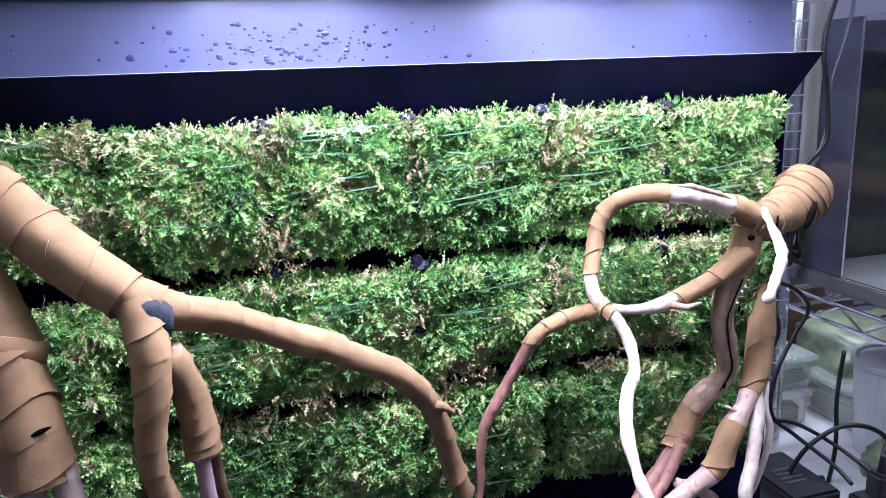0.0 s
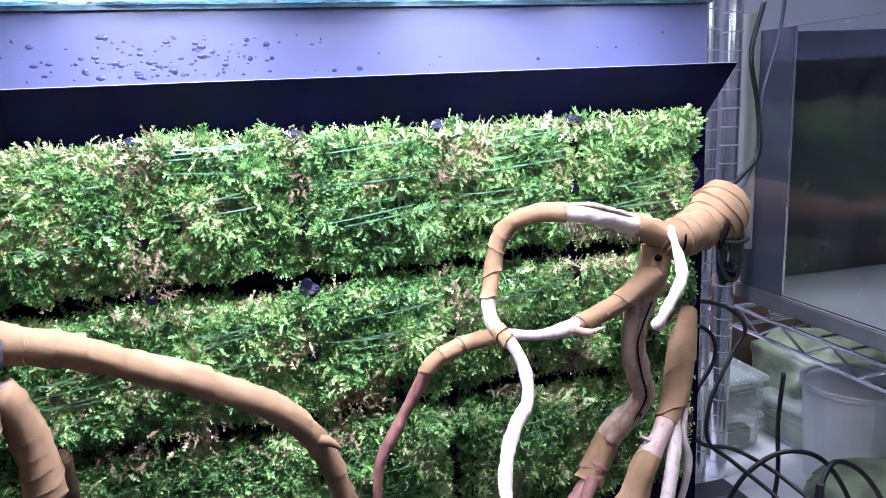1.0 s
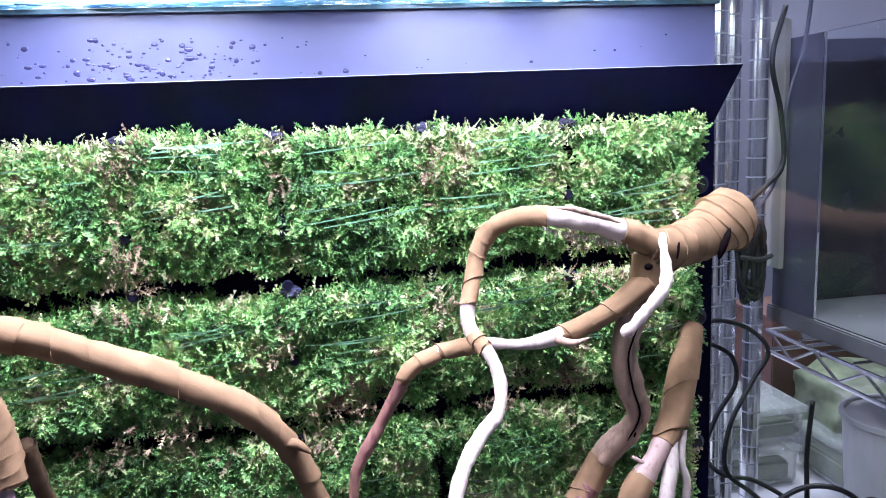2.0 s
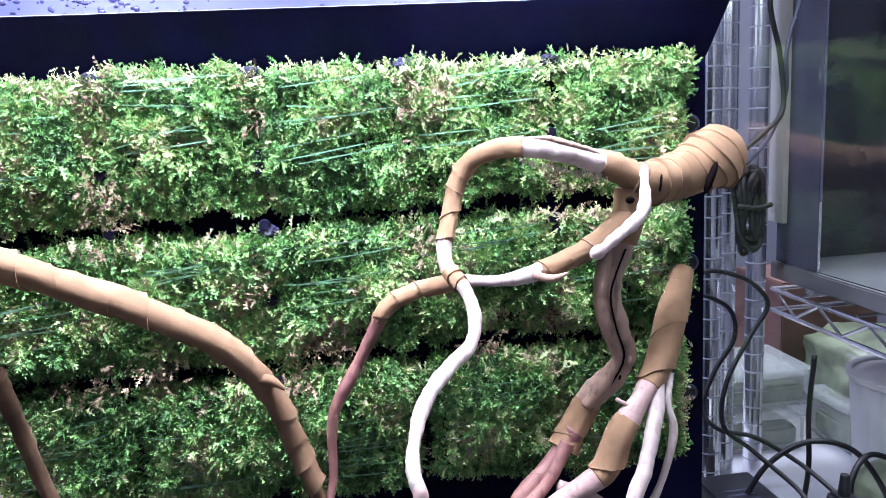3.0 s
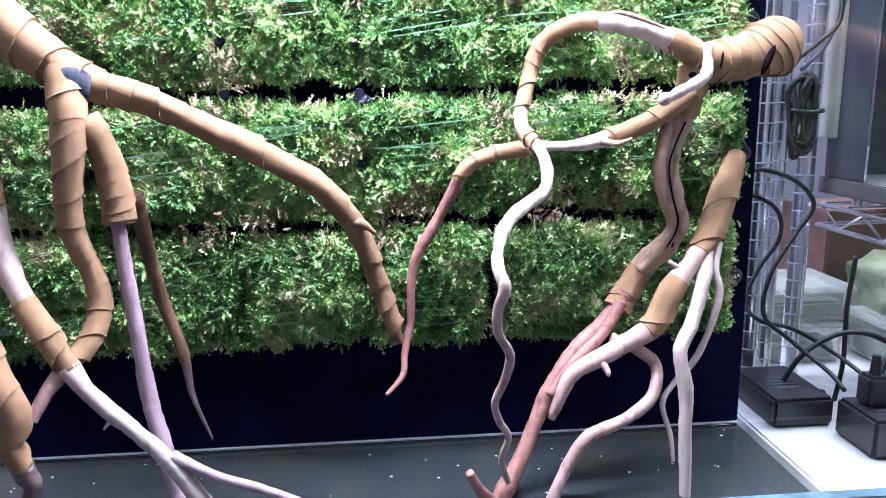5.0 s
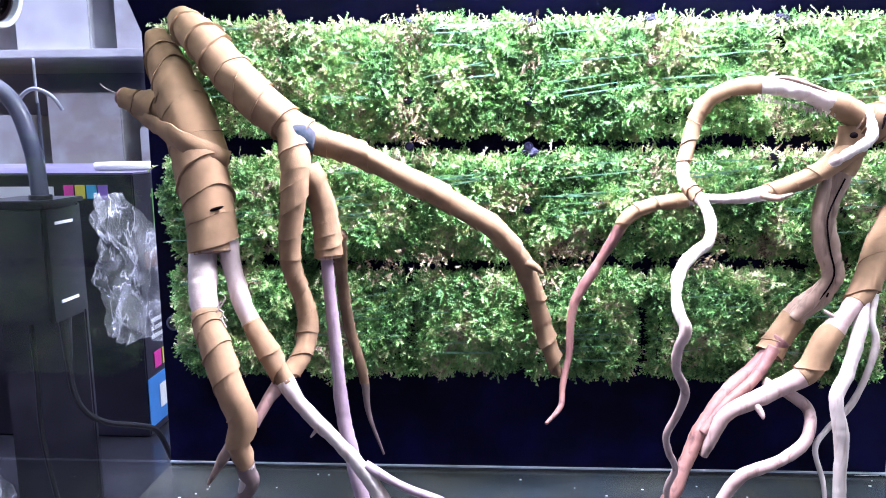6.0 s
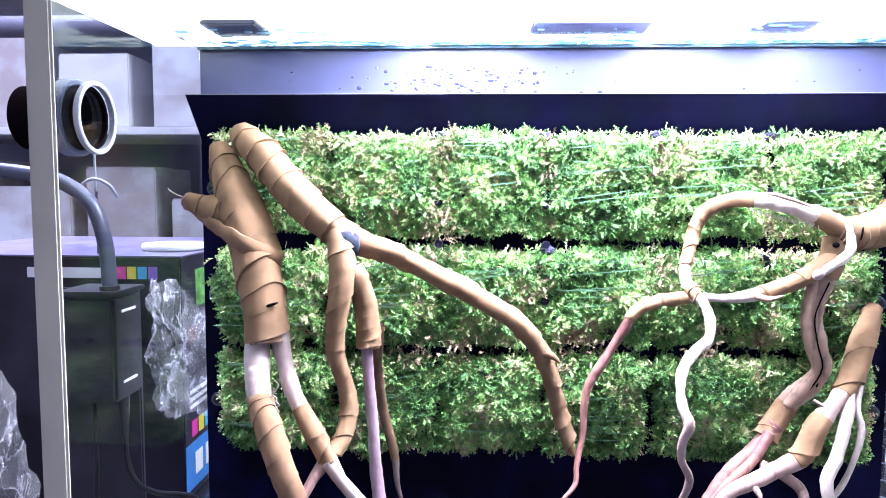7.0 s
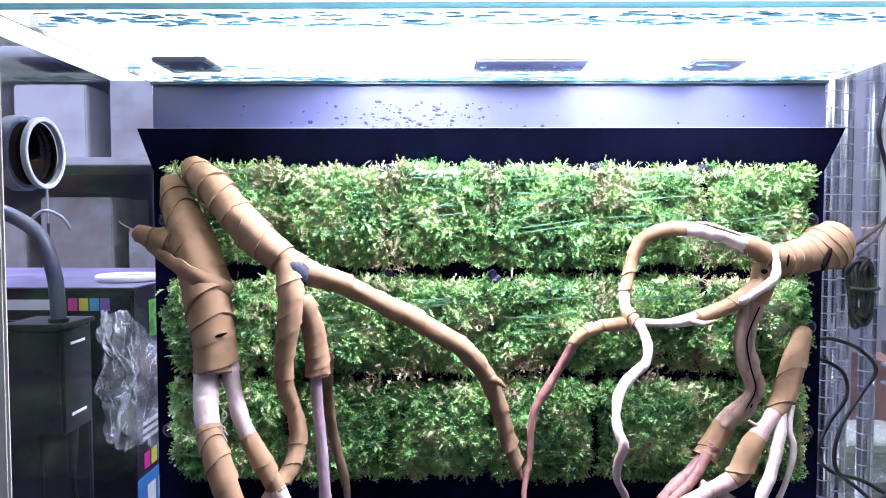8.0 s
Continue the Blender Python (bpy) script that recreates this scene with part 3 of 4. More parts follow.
for x, z in ((0.005, 0.463), (0.006, 0.452), (0.006, 0.329), (0.278, 0.470), (0.279, 0.389), (0.281, 0.378), (0.006, 0.250), (-0.13, 0.402), (-0.268, 0.402), (0.143, 0.338), (0.280, 0.335), (-0.131, 0.455), (0.006, 0.401)):
    stud(x, -0.020 - 0.006 * random.random(), z, 0.8)
for z in (0.47, 0.328, 0.186):
    for s in (1, -1):
        cup = tagged(empty("suction_cup", s * 0.429, 0, z), "small dark suction cup on the black panel", "suction cup", "suction cups on the panel")
        part("disc", cylinder(bmesh.new(), (s * 0.429, -0.0022, z), (0, -1, 0), 0.0085, 0.004, 24, 0.006), M_BLACK, cup)
        part("rim", ring_tube(bmesh.new(), (s * 0.429, -0.0008, z), (0, 1, 0), 0.0098, 0.0084, 0.0014), M_RING_DARK, cup)

# water drops and mist runs on the upper back
bm = bmesh.new()
for k in range(170):
    t = random.random()
    x = random.gauss(-0.09, 0.07) if k < 150 else random.uniform(-0.4, 0.4)
    z = 0.593 + 0.035 * random.random() ** 1.4
    if not -W + 0.02 < x < W - 0.02:
        continue
    rr = random.uniform(0.0006, 0.0030) * (0.5 if k > 70 else 1)
    bmesh.ops.create_icosphere(bm, subdivisions=2, radius=1.0, matrix=Matrix.LocRotScale((x, 0.0018, z), None, (rr * random.uniform(0.9, 1.6), 0.0005, rr * random.uniform(0.6, 1.0))))
tagged(finish("water_drops", bm, M_DROP, smooth=True), "dark water drops on the misted back glass", "drops", kind="stuff")
# flat teal blobs model the lid's broken reflections near its edges
bm = bmesh.new()
for k in range(760):
    band = random.random()
    y = random.uniform(-0.03, -0.004) if band < 0.45 else (random.uniform(-0.10, -0.03) if band < 0.62 else random.uniform(D + 0.006, D + 0.05))
    x = random.uniform(-W + 0.015, W - 0.015)
    rr = random.uniform(0.0008, 0.0042)
    bmesh.ops.create_icosphere(bm, subdivisions=1, radius=1.0, matrix=Matrix.LocRotScale((x, y, TOP + 0.0006), None, (rr * random.uniform(1.2, 4.0), rr, 0.0009)))
tagged(finish("lid_glints", bm, M_LIDGLINT, smooth=True), "teal blobs standing in for broken reflections under the glass lid", "drops", kind="stuff")
bm = bmesh.new()
for k in range(70):
    x, y = random.uniform(-W + 0.02, W - 0.02), random.uniform(D + 0.02, -0.01)
    rr = random.uniform(0.0004, 0.0014)
    bmesh.ops.create_icosphere(bm, subdivisions=1, radius=1.0, matrix=Matrix.LocRotScale((x, y, 0.0004), None, (rr * 1.6, rr, 0.0006)))
tagged(finish("floating_specks", bm, M_SPECK), "pale specks floating on the water", "specks", kind="stuff")

# ---- driftwood ----


def wind(bm, S, pitch, seed, grow, loose=1.0):
    """A long strip of bandage wound round the spline S: each turn lies on the end of the last, with a real edge, slack and creases."""
    if S[0, 2] > S[-1, 2]:
        S = S[::-1]
    C = S[:, :3]
    seglen = np.linalg.norm(np.diff(C, axis=0), axis=1)
    D = np.concatenate([[0], np.cumsum(seglen)])
    T = np.gradient(C, axis=0)
    T /= np.linalg.norm(T, axis=1, keepdims=True)
    refs, ref = [], np.array((0.3, 0.9, 0.2))
    for t in T:
        ref = ref - t * ref.dot(t)
        ref = ref / np.linalg.norm(ref)
        refs.append(ref)
    R = np.array(refs)
    B = np.cross(T, R)
    length, rad = D[-1], float(np.mean(S[:, 3]))
    rnd = random.Random(seed)
    pitch = min(pitch, length * 0.45)
    marks, d = [], -0.3 * pitch
    while d < length:
        marks.append((d, rnd.uniform(-1, 1), rnd.uniform(-0.5, 0.5), rnd.uniform(0.25, 1.6)))
        d += pitch * rnd.uniform(0.4, 1.7)
    thick = 0.0015 * loose * min(1.0, (rad / 0.018) ** 0.9)
    turn = 26
    profile = (0.0, 0.10, 0.35, 0.65, 1.0)
    rows, walls = [], []
    for j in range((len(marks) - 1) * turn):
        k, f = divmod(j, turn)
        f /= turn
        a = 2 * math.pi * f
        m, q = marks[k], marks[k + 1]
        skew = (1 - f) * m[1] + f * q[1]
        start = m[0] + f * (q[0] - m[0]) + rad * (0.15 + 0.75 * skew) * math.sin(a + seed + (1 - f) * m[2] + f * q[2]) + 0.12 * rad * noise.noise(Vector((a * 1.3, k * 1.7, seed)))
        width = (q[0] - m[0]) * 1.3 + 0.3 * pitch
        slack = (1 - f) * m[3] + f * q[3]
        row, foot = [], None
        for v in profile:
            at = min(length, max(0.0, start + v * width))
            i = float(np.interp(at, D, np.arange(len(D))))
            i0 = min(int(i), len(D) - 2)
            w = i - i0
            p = C[i0] * (1 - w) + C[i0 + 1] * w
            out = (R[i0] * (1 - w) + R[i0 + 1] * w) * math.cos(a) + (B[i0] * (1 - w) + B[i0 + 1] * w) * math.sin(a)
            r0 = S[i0, 3] * (1 - w) + S[i0 + 1, 3] * w + grow
            here = Vector(p + out * r0)
            knob = 0.07 * noise.noise(here * 45 + Vector((seed, 0, 0)))
            crease = max(0.0, noise.noise(Vector((at * 130 + 2 * math.sin(a), a * 1.1, seed))))
            lift = thick * (1.0 - v) * slack + 0.0038 * crease * min(1.0, rad / 0.018) + (0.0005 * slack if v == 0.0 else 0.0)
            row.append(bm.verts.new(here + Vector(out) * (r0 * knob + lift)))
            if v == 0.0:
                foot = here + Vector(out) * (r0 * knob - 0.0012)
                walls.append((bm.verts.new(row[0].co), bm.verts.new(foot)))
        rows.append(row)
    for a, b in zip(rows, rows[1:]):
        for k in range(len(profile) - 1):
            bm.faces.new((a[k], a[k + 1], b[k + 1], b[k]))
    for a, b in zip(walls, walls[1:]):
        bm.faces.new((a[0], b[0], b[1], a[1]))
    return bm


def strap(S, thick):
    """A flat strip along the spline S, as wide as its radii, standing on edge towards the front, with rolled edges."""
    bm, rows = bmesh.new(), []
    for i in range(len(S)):
        t = Vector(S[min(i + 1, len(S) - 1)][:3]) - Vector(S[max(i - 1, 0)][:3])
        t.normalize()
        up = Vector((0, 0, 1)) - t * t.z
        up.normalize()
        out = up.cross(t)
        p, w = Vector(S[i][:3]), S[i][3] * (1 + 0.25 * noise.noise(Vector((i * 0.21, 3, 1))))
        rows.append([bm.verts.new(p + up * w * u + out * (thick * v + 0.0012 * noise.noise(Vector((i * 0.3, u * 1.5, 7))))) for u, v in ((-1, -1), (-1, 1.8), (-0.8, 1), (0, 0.4), (0.8, 1), (1, 1.8), (1, -1))])
    for a, b in zip(rows, rows[1:]):
        for k in range(7):
            bm.faces.new((a[k], b[k], b[(k + 1) % 7], a[(k + 1) % 7]))
    bm.faces.new(rows[0])
    bm.faces.new(rows[-1][::-1])
    return bm


def limb(thing, pts, wood, wraps=(), hood=None, name="branch", label="", sides=16, rough=0.07, lap=0.020, slim=0.89, loose=1.0):
    """One limb: bare wood along its whole length, with bandage sleeves over the stretches given by point index."""
    S = spline([(x, y, z, r * (slim if r > 0.006 else 0.95)) for x, y, z, r in pts], 0.0017)
    seed = random.uniform(0, 50)
    core = S.copy()
    for a, c in wraps:
        inside = (S[:, 4] > a + 0.12) & (S[:, 4] < c - 0.12)
        core[inside, 3] *= 0.84
    b = part(name, tube(bmesh.new(), core, sides, rough=rough, seed=seed), wood, thing, label, smooth=True)
    for a, c in wraps:
        Q = S[(S[:, 4] >= a) & (S[:, 4] <= c)]
        if len(Q) > 3:
            bm = tube(bmesh.new(), Q, sides + 14, rough=0.035, seed=seed, grow=0.0)
            wind(bm, Q, lap, seed, 0.0004, loose)
            part("bandage", bm, hood or M_TAN, thing, "tan elastic bandage wound round the wood", smooth=True)
    return b


wood_r = tagged(empty("driftwood", 0.25, -0.1, 0.0), "branching driftwood half wrapped in tan bandage, with pale roots", "driftwood", "driftwood in the tank")
limb(wood_r, [(0.441, -0.047, 0.441, 0.026), (0.434, -0.050, 0.440, 0.0310), (0.412, -0.064, 0.436, 0.0280), (0.383, -0.079, 0.428, 0.0235), (0.347, -0.095, 0.423, 0.019), (0.324, -0.1, 0.429, 0.016)], M_GREYWOOD, [(0, 5)], name="trunk")
limb(wood_r, [(0.327, -0.1, 0.43, 0.014), (0.303, -0.105, 0.442, 0.0115), (0.261, -0.11, 0.456, 0.0105), (0.231, -0.105, 0.461, 0.0095), (0.207, -0.088, 0.459, 0.0085), (0.189, -0.072, 0.448, 0.008), (0.178, -0.068, 0.43, 0.0078),
              (0.171, -0.073, 0.406, 0.0078), (0.162, -0.085, 0.377, 0.0078), (0.165, -0.1, 0.359, 0.0078), (0.175, -0.118, 0.344, 0.0068), (0.178, -0.133, 0.327, 0.0058), (0.170, -0.155, 0.311, 0.0056), (0.150, -0.178, 0.3035, 0.0058),
              (0.127, -0.218, 0.295, 0.0056), (0.114, -0.255, 0.282, 0.0050), (0.111, -0.277, 0.271, 0.005), (0.1135, -0.287, 0.2615, 0.0046)], M_PALE, [(0, 1.2), (3.0, 7.8), (8.9, 9.7)], label="pale bare limb looping over", rough=0.11)
limb(wood_r, [(0.1115, -0.279, 0.270, 0.0042), (0.1135, -0.288, 0.259, 0.0052), (0.109, -0.286, 0.244, 0.004), (0.11, -0.28, 0.224, 0.0038), (0.12, -0.272, 0.203, 0.004), (0.118, -0.26, 0.179, 0.0038), (0.111, -0.255, 0.158, 0.0036), (0.115, -0.25, 0.14, 0.0034),
              (0.124, -0.24, 0.12, 0.003), (0.12, -0.23, 0.095, 0.003), (0.127, -0.22, 0.068, 0.0026)], M_PINK, name="root", label="thin wavy pink-brown root")
limb(wood_r, [(0.324, -0.1, 0.396, 0.0125), (0.293, -0.1, 0.374, 0.0098), (0.263, -0.1, 0.36, 0.0088), (0.232, -0.1, 0.351, 0.0082), (0.205, -0.095, 0.347, 0.0052), (0.18, -0.08, 0.346, 0.006), (0.16, -0.075, 0.343, 0.0078), (0.134, -0.075, 0.34, 0.0078)], M_PALE, [(0, 2.7), (5.4, 7)], label="pale bare limb")
limb(wood_r, [(0.136, -0.075, 0.34, 0.0076), (0.111, -0.074, 0.328, 0.0076), (0.096, -0.068, 0.302, 0.0068), (0.081, -0.064, 0.274, 0.006), (0.069, -0.064, 0.254, 0.0066), (0.057, -0.063, 0.232, 0.0056), (0.052, -0.063, 0.203, 0.0048), (0.051, -0.065, 0.17, 0.0042),
              (0.047, -0.068, 0.153, 0.004), (0.043, -0.075, 0.134, 0.0036), (0.04, -0.085, 0.116, 0.0034), (0.023, -0.1, 0.102, 0.002)], M_RED, [(0, 1.6)], label="reddish brown root tip")
limb(wood_r, [(0.326, -0.095, 0.42, 0.014), (0.325, -0.095, 0.395, 0.0155), (0.315, -0.09, 0.365, 0.0145), (0.308, -0.088, 0.334, 0.0135), (0.315, -0.085, 0.296, 0.0125), (0.326, -0.078, 0.264, 0.0125), (0.316, -0.07, 0.238, 0.0135), (0.298, -0.066, 0.22, 0.0135), (0.28, -0.068, 0.194, 0.014), (0.266, -0.075, 0.175, 0.0145)], M_GREYWOOD, [(0, 1.7), (7.2, 9)], name="stem", label="bare grey-brown stem with a long groove", rough=0.12)
limb(wood_r, [(0.309, -0.094, 0.385, 0.006), (0.302, -0.096, 0.355, 0.0075), (0.298, -0.095, 0.325, 0.007), (0.307, -0.092, 0.29, 0.0075), (0.317, -0.085, 0.262, 0.007), (0.305, -0.078, 0.236, 0.007), (0.29, -0.074, 0.215, 0.006)], M_GREYWOOD, name="lobe", label="brown side lobe of the stem", rough=0.12)
limb(wood_r, [(0.278, -0.075, 0.192, 0.011), (0.254, -0.08, 0.165, 0.0095), (0.222, -0.09, 0.141, 0.0095), (0.194, -0.1, 0.107, 0.0095), (0.175, -0.11, 0.073, 0.009), (0.159, -0.12, 0.04, 0.009), (0.14, -0.13, 0.01, 0.0105), (0.131, -0.135, -0.01, 0.0105)], M_RED, name="root", label="reddish root down to the water")
limb(wood_r, [(0.268, -0.083, 0.185, 0.008), (0.246, -0.094, 0.155, 0.006), (0.214, -0.102, 0.128, 0.006), (0.188, -0.11, 0.098, 0.005)], M_RED, name="root", label="reddish root")
limb(wood_r, [(0.131, -0.135, -0.006, 0.006), (0.113, -0.15, 0.017, 0.006), (0.1, -0.16, 0.045, 0.0045)], M_RED, name="root", label="short reddish stub")
limb(wood_r, [(0.406, -0.03, 0.328, 0.0125), (0.38, -0.06, 0.287, 0.0155), (0.356, -0.085, 0.249, 0.0135), (0.331, -0.1, 0.225, 0.0105), (0.31, -0.105, 0.2, 0.0138), (0.297, -0.108, 0.17, 0.0135), (0.274, -0.11, 0.154, 0.011), (0.239, -0.112, 0.137, 0.01), (0.211, -0.113, 0.121, 0.009), (0.197, -0.113, 0.093, 0.007), (0.19, -0.11, 0.073, 0.005)], M_PINK, [(0, 2.5), (3.5, 5.5)], label="pinkish bare root", lap=0.034)
limb(wood_r, [(0.254, -0.1, 0.153, 0.006), (0.285, -0.1, 0.136, 0.0068), (0.298, -0.11, 0.122, 0.0066), (0.288, -0.125, 0.097, 0.007), (0.258, -0.135, 0.079, 0.007), (0.223, -0.14, 0.067, 0.007), (0.204, -0.14, 0.043, 0.007), (0.181, -0.145, -0.004, 0.0065)], M_PINK, name="root", label="pinkish root arching to the water")
limb(wood_r, [(0.353, -0.09, 0.244, 0.0075), (0.345, -0.105, 0.217, 0.0078), (0.328, -0.122, 0.174, 0.008), (0.311, -0.136, 0.147, 0.0078), (0.317, -0.14, 0.107, 0.0078), (0.317, -0.143, 0.067, 0.007), (0.319, -0.147, -0.004, 0.006)], M_PALE, name="root", label="pale straight root")
limb(wood_r, [(0.365, -0.09, 0.246, 0.004), (0.359, -0.1, 0.219, 0.0038), (0.362, -0.105, 0.196, 0.004), (0.351, -0.11, 0.159, 0.0036), (0.337, -0.11, 0.128, 0.0036), (0.316, -0.11, 0.103, 0.0032), (0.304, -0.115, 0.084, 0.003), (0.312, -0.12, 0.051, 0.0028), (0.314, -0.125, 0.025, 0.002)], M_PALE, name="root", label="thin pale root")
limb(wood_r, [(0.334, -0.108, 0.437, 0.0038), (0.327, -0.124, 0.430, 0.0040), (0.318, -0.146, 0.420, 0.0044), (0.308, -0.166, 0.4105, 0.0054), (0.302, -0.174, 0.406, 0.0050), (0.280, -0.195, 0.399, 0.0050), (0.259, -0.215, 0.392, 0.0040), (0.250, -0.223, 0.390, 0.0048), (0.248, -0.226, 0.391, 0.003)], M_PALE, name="twig", label="white bare twig", rough=0.16)

wood_l = tagged(empty("driftwood", -0.28, -0.15, 0.0), "tall driftwood wrapped in tan bandage, with lilac bare roots", "driftwood", "driftwood in the tank")
limb(wood_l, [(-0.367, -0.085, 0.537, 0.012), (-0.357, -0.09, 0.531, 0.0185), (-0.325, -0.112, 0.506, 0.0215), (-0.288, -0.13, 0.467, 0.0225), (-0.253, -0.14, 0.437, 0.0205), (-0.219, -0.14, 0.414, 0.016), (-0.172, -0.13, 0.396, 0.0128), (-0.115, -0.115, 0.366, 0.0125), (-0.07, -0.105, 0.34, 0.012),
              (-0.036, -0.1, 0.318, 0.0118), (-0.009, -0.09, 0.287, 0.0105), (0.008, -0.075, 0.25, 0.0098), (0.021, -0.066, 0.202, 0.0092), (0.031, -0.066, 0.171, 0.0075), (0.041, -0.066, 0.145, 0.0035)], M_PINK, [(0, 14)], slim=0.84, lap=0.023, loose=2.3)
part("patch", tube(bmesh.new(), spline([(-0.236, -0.148, 0.414, 0.0145), (-0.226, -0.149, 0.411, 0.0165), (-0.214, -0.144, 0.4085, 0.0145)], 0.003), 18, rough=0.08), M_BLUE, wood_l, "patch of blue checked cloth", smooth=True)
limb(wood_l, [(-0.391, -0.085, 0.521, 0.011), (-0.378, -0.095, 0.493, 0.019), (-0.355, -0.115, 0.453, 0.027), (-0.334, -0.135, 0.409, 0.0285), (-0.321, -0.15, 0.366, 0.0265), (-0.313, -0.16, 0.33, 0.0245), (-0.309, -0.167, 0.3, 0.0235)], M_GREYWOOD, [(0, 6)], name="trunk", lap=0.024)
limb(wood_l, [(-0.350, -0.120, 0.440, 0.022), (-0.372, -0.113, 0.4415, 0.0235), (-0.394, -0.107, 0.446, 0.0175), (-0.412, -0.102, 0.4515, 0.0118), (-0.425, -0.099, 0.457, 0.0102)], M_RED, [(0.6, 3.75)], name="knob", label="cut branch stub")
limb(wood_l, [(-0.322, -0.162, 0.315, 0.0145), (-0.318, -0.176, 0.286, 0.0148), (-0.308, -0.2, 0.249, 0.0138), (-0.288, -0.225, 0.215, 0.014), (-0.275, -0.235, 0.183, 0.014), (-0.265, -0.235, 0.158, 0.013), (-0.271, -0.235, 0.135, 0.0098), (-0.265, -0.23, 0.109, 0.008), (-0.272, -0.225, 0.079, 0.0060), (-0.286, -0.22, 0.045, 0.0024)], M_PALE, [(2.0, 6.9)], label="pale bare leg of the wood")
limb(wood_l, [(-0.267, -0.231, 0.118, 0.0095), (-0.266, -0.229, 0.104, 0.0098), (-0.263, -0.227, 0.094, 0.0085), (-0.270, -0.225, 0.080, 0.0078), (-0.280, -0.222, 0.058, 0.0060), (-0.289, -0.219, 0.040, 0.0030)], M_DARKWOOD, name="root", label="dark foot of the wood")
limb(wood_l, [(-0.268, -0.235, 0.148, 0.007), (-0.288, -0.23, 0.117, 0.005), (-0.305, -0.225, 0.09, 0.002)], M_GREYWOOD, name="root")
limb(wood_l, [(-0.296, -0.165, 0.313, 0.0115), (-0.29, -0.17, 0.285, 0.0105), (-0.274, -0.185, 0.246, 0.0102), (-0.256, -0.195, 0.219, 0.0108), (-0.239, -0.2, 0.192, 0.0102), (-0.219, -0.205, 0.162, 0.0084), (-0.188, -0.205, 0.128, 0.008), (-0.16, -0.2, 0.091, 0.0082), (-0.138, -0.2, 0.054, 0.009), (-0.121, -0.2, 0.025, 0.009), (-0.108, -0.2, -0.006, 0.008)], M_PALE, [(2.3, 4.4)], label="pale bare leg reaching the water")
limb(wood_l, [(-0.16, -0.2, 0.099, 0.0055), (-0.124, -0.2, 0.078, 0.0045), (-0.083, -0.2, 0.062, 0.0045), (-0.049, -0.205, 0.049, 0.004), (-0.02, -0.21, 0.033, 0.0032), (0.01, -0.215, 0.01, 0.002)], M_LILAC, name="root", label="thin lilac root")
limb(wood_l, [(-0.233, -0.145, 0.421, 0.0185), (-0.227, -0.16, 0.391, 0.017), (-0.228, -0.165, 0.361, 0.0148), (-0.233, -0.165, 0.325, 0.012), (-0.234, -0.162, 0.288, 0.011), (-0.225, -0.157, 0.255, 0.0102), (-0.221, -0.158, 0.223, 0.0108), (-0.226, -0.175, 0.197, 0.0102), (-0.239, -0.195, 0.182, 0.009), (-0.25, -0.21, 0.166, 0.007), (-0.26, -0.22, 0.146, 0.005)], M_PINK, [(0, 8.3)], label="pink bare root tip", slim=0.82)
limb(wood_l, [(-0.217, -0.155, 0.385, 0.0125), (-0.207, -0.148, 0.355, 0.0138), (-0.202, -0.145, 0.323, 0.0142), (-0.2, -0.145, 0.293, 0.0145)], M_PINK, [(0, 3)], slim=0.86)
limb(wood_l, [(-0.203, -0.146, 0.307, 0.0068), (-0.201, -0.148, 0.27, 0.0068), (-0.195, -0.152, 0.204, 0.0074), (-0.19, -0.155, 0.143, 0.008), (-0.18, -0.16, 0.092, 0.0084), (-0.165, -0.17, 0.031, 0.009), (-0.156, -0.17, -0.006, 0.009)], M_LILAC, name="root", label="straight lilac-grey root")
limb(wood_l, [(-0.193, -0.125, 0.315, 0.007), (-0.199, -0.09, 0.259, 0.006), (-0.196, -0.075, 0.208, 0.0058), (-0.186, -0.07, 0.163, 0.0055), (-0.18, -0.07, 0.137, 0.0052), (-0.176, -0.07, 0.098, 0.0032), (-0.159, -0.075, 0.052, 0.0012)], M_DARKWOOD, [(0, 4.1)], hood=M_TAN_DIM, name="root", label="thin dark root")

part("groove", rod(bmesh.new(), [(0.318, -0.1045, 0.368), (0.309, -0.1035, 0.345), (0.305, -0.1015, 0.325), (0.311, -0.0985, 0.296), (0.321, -0.0915, 0.266), (0.312, -0.0845, 0.240), (0.300, -0.0805, 0.226)], 0.0009, 8), M_HOLE, wood_r, "dark groove in the wood")
for gx, gy, gz in ((0.318, -0.1015, 0.336), (0.3225, -0.1005, 0.331), (0.333, -0.0905, 0.282), (0.320, -0.0825, 0.244)):
    bm = bmesh.new()
    bmesh.ops.create_icosphere(bm, subdivisions=2, radius=1.0, matrix=Matrix.LocRotScale((gx, gy, gz), Euler((0, radians(12), 0)), (0.0012, 0.0016, 0.0036)))
    part("knot", bm, M_HOLE, wood_r, "dark knot in the wood", smooth=True)
part("bark", tube(bmesh.new(), spline([(0.235, -0.110, 0.4675, 0.001), (0.247, -0.114, 0.467, 0.0022), (0.262, -0.117, 0.463, 0.0026), (0.282, -0.114, 0.456, 0.002), (0.297, -0.112, 0.4495, 0.0008)], 0.002), 10, rough=0.3), M_GREYWOOD, wood_r, "peeling strip of brown bark", smooth=True)
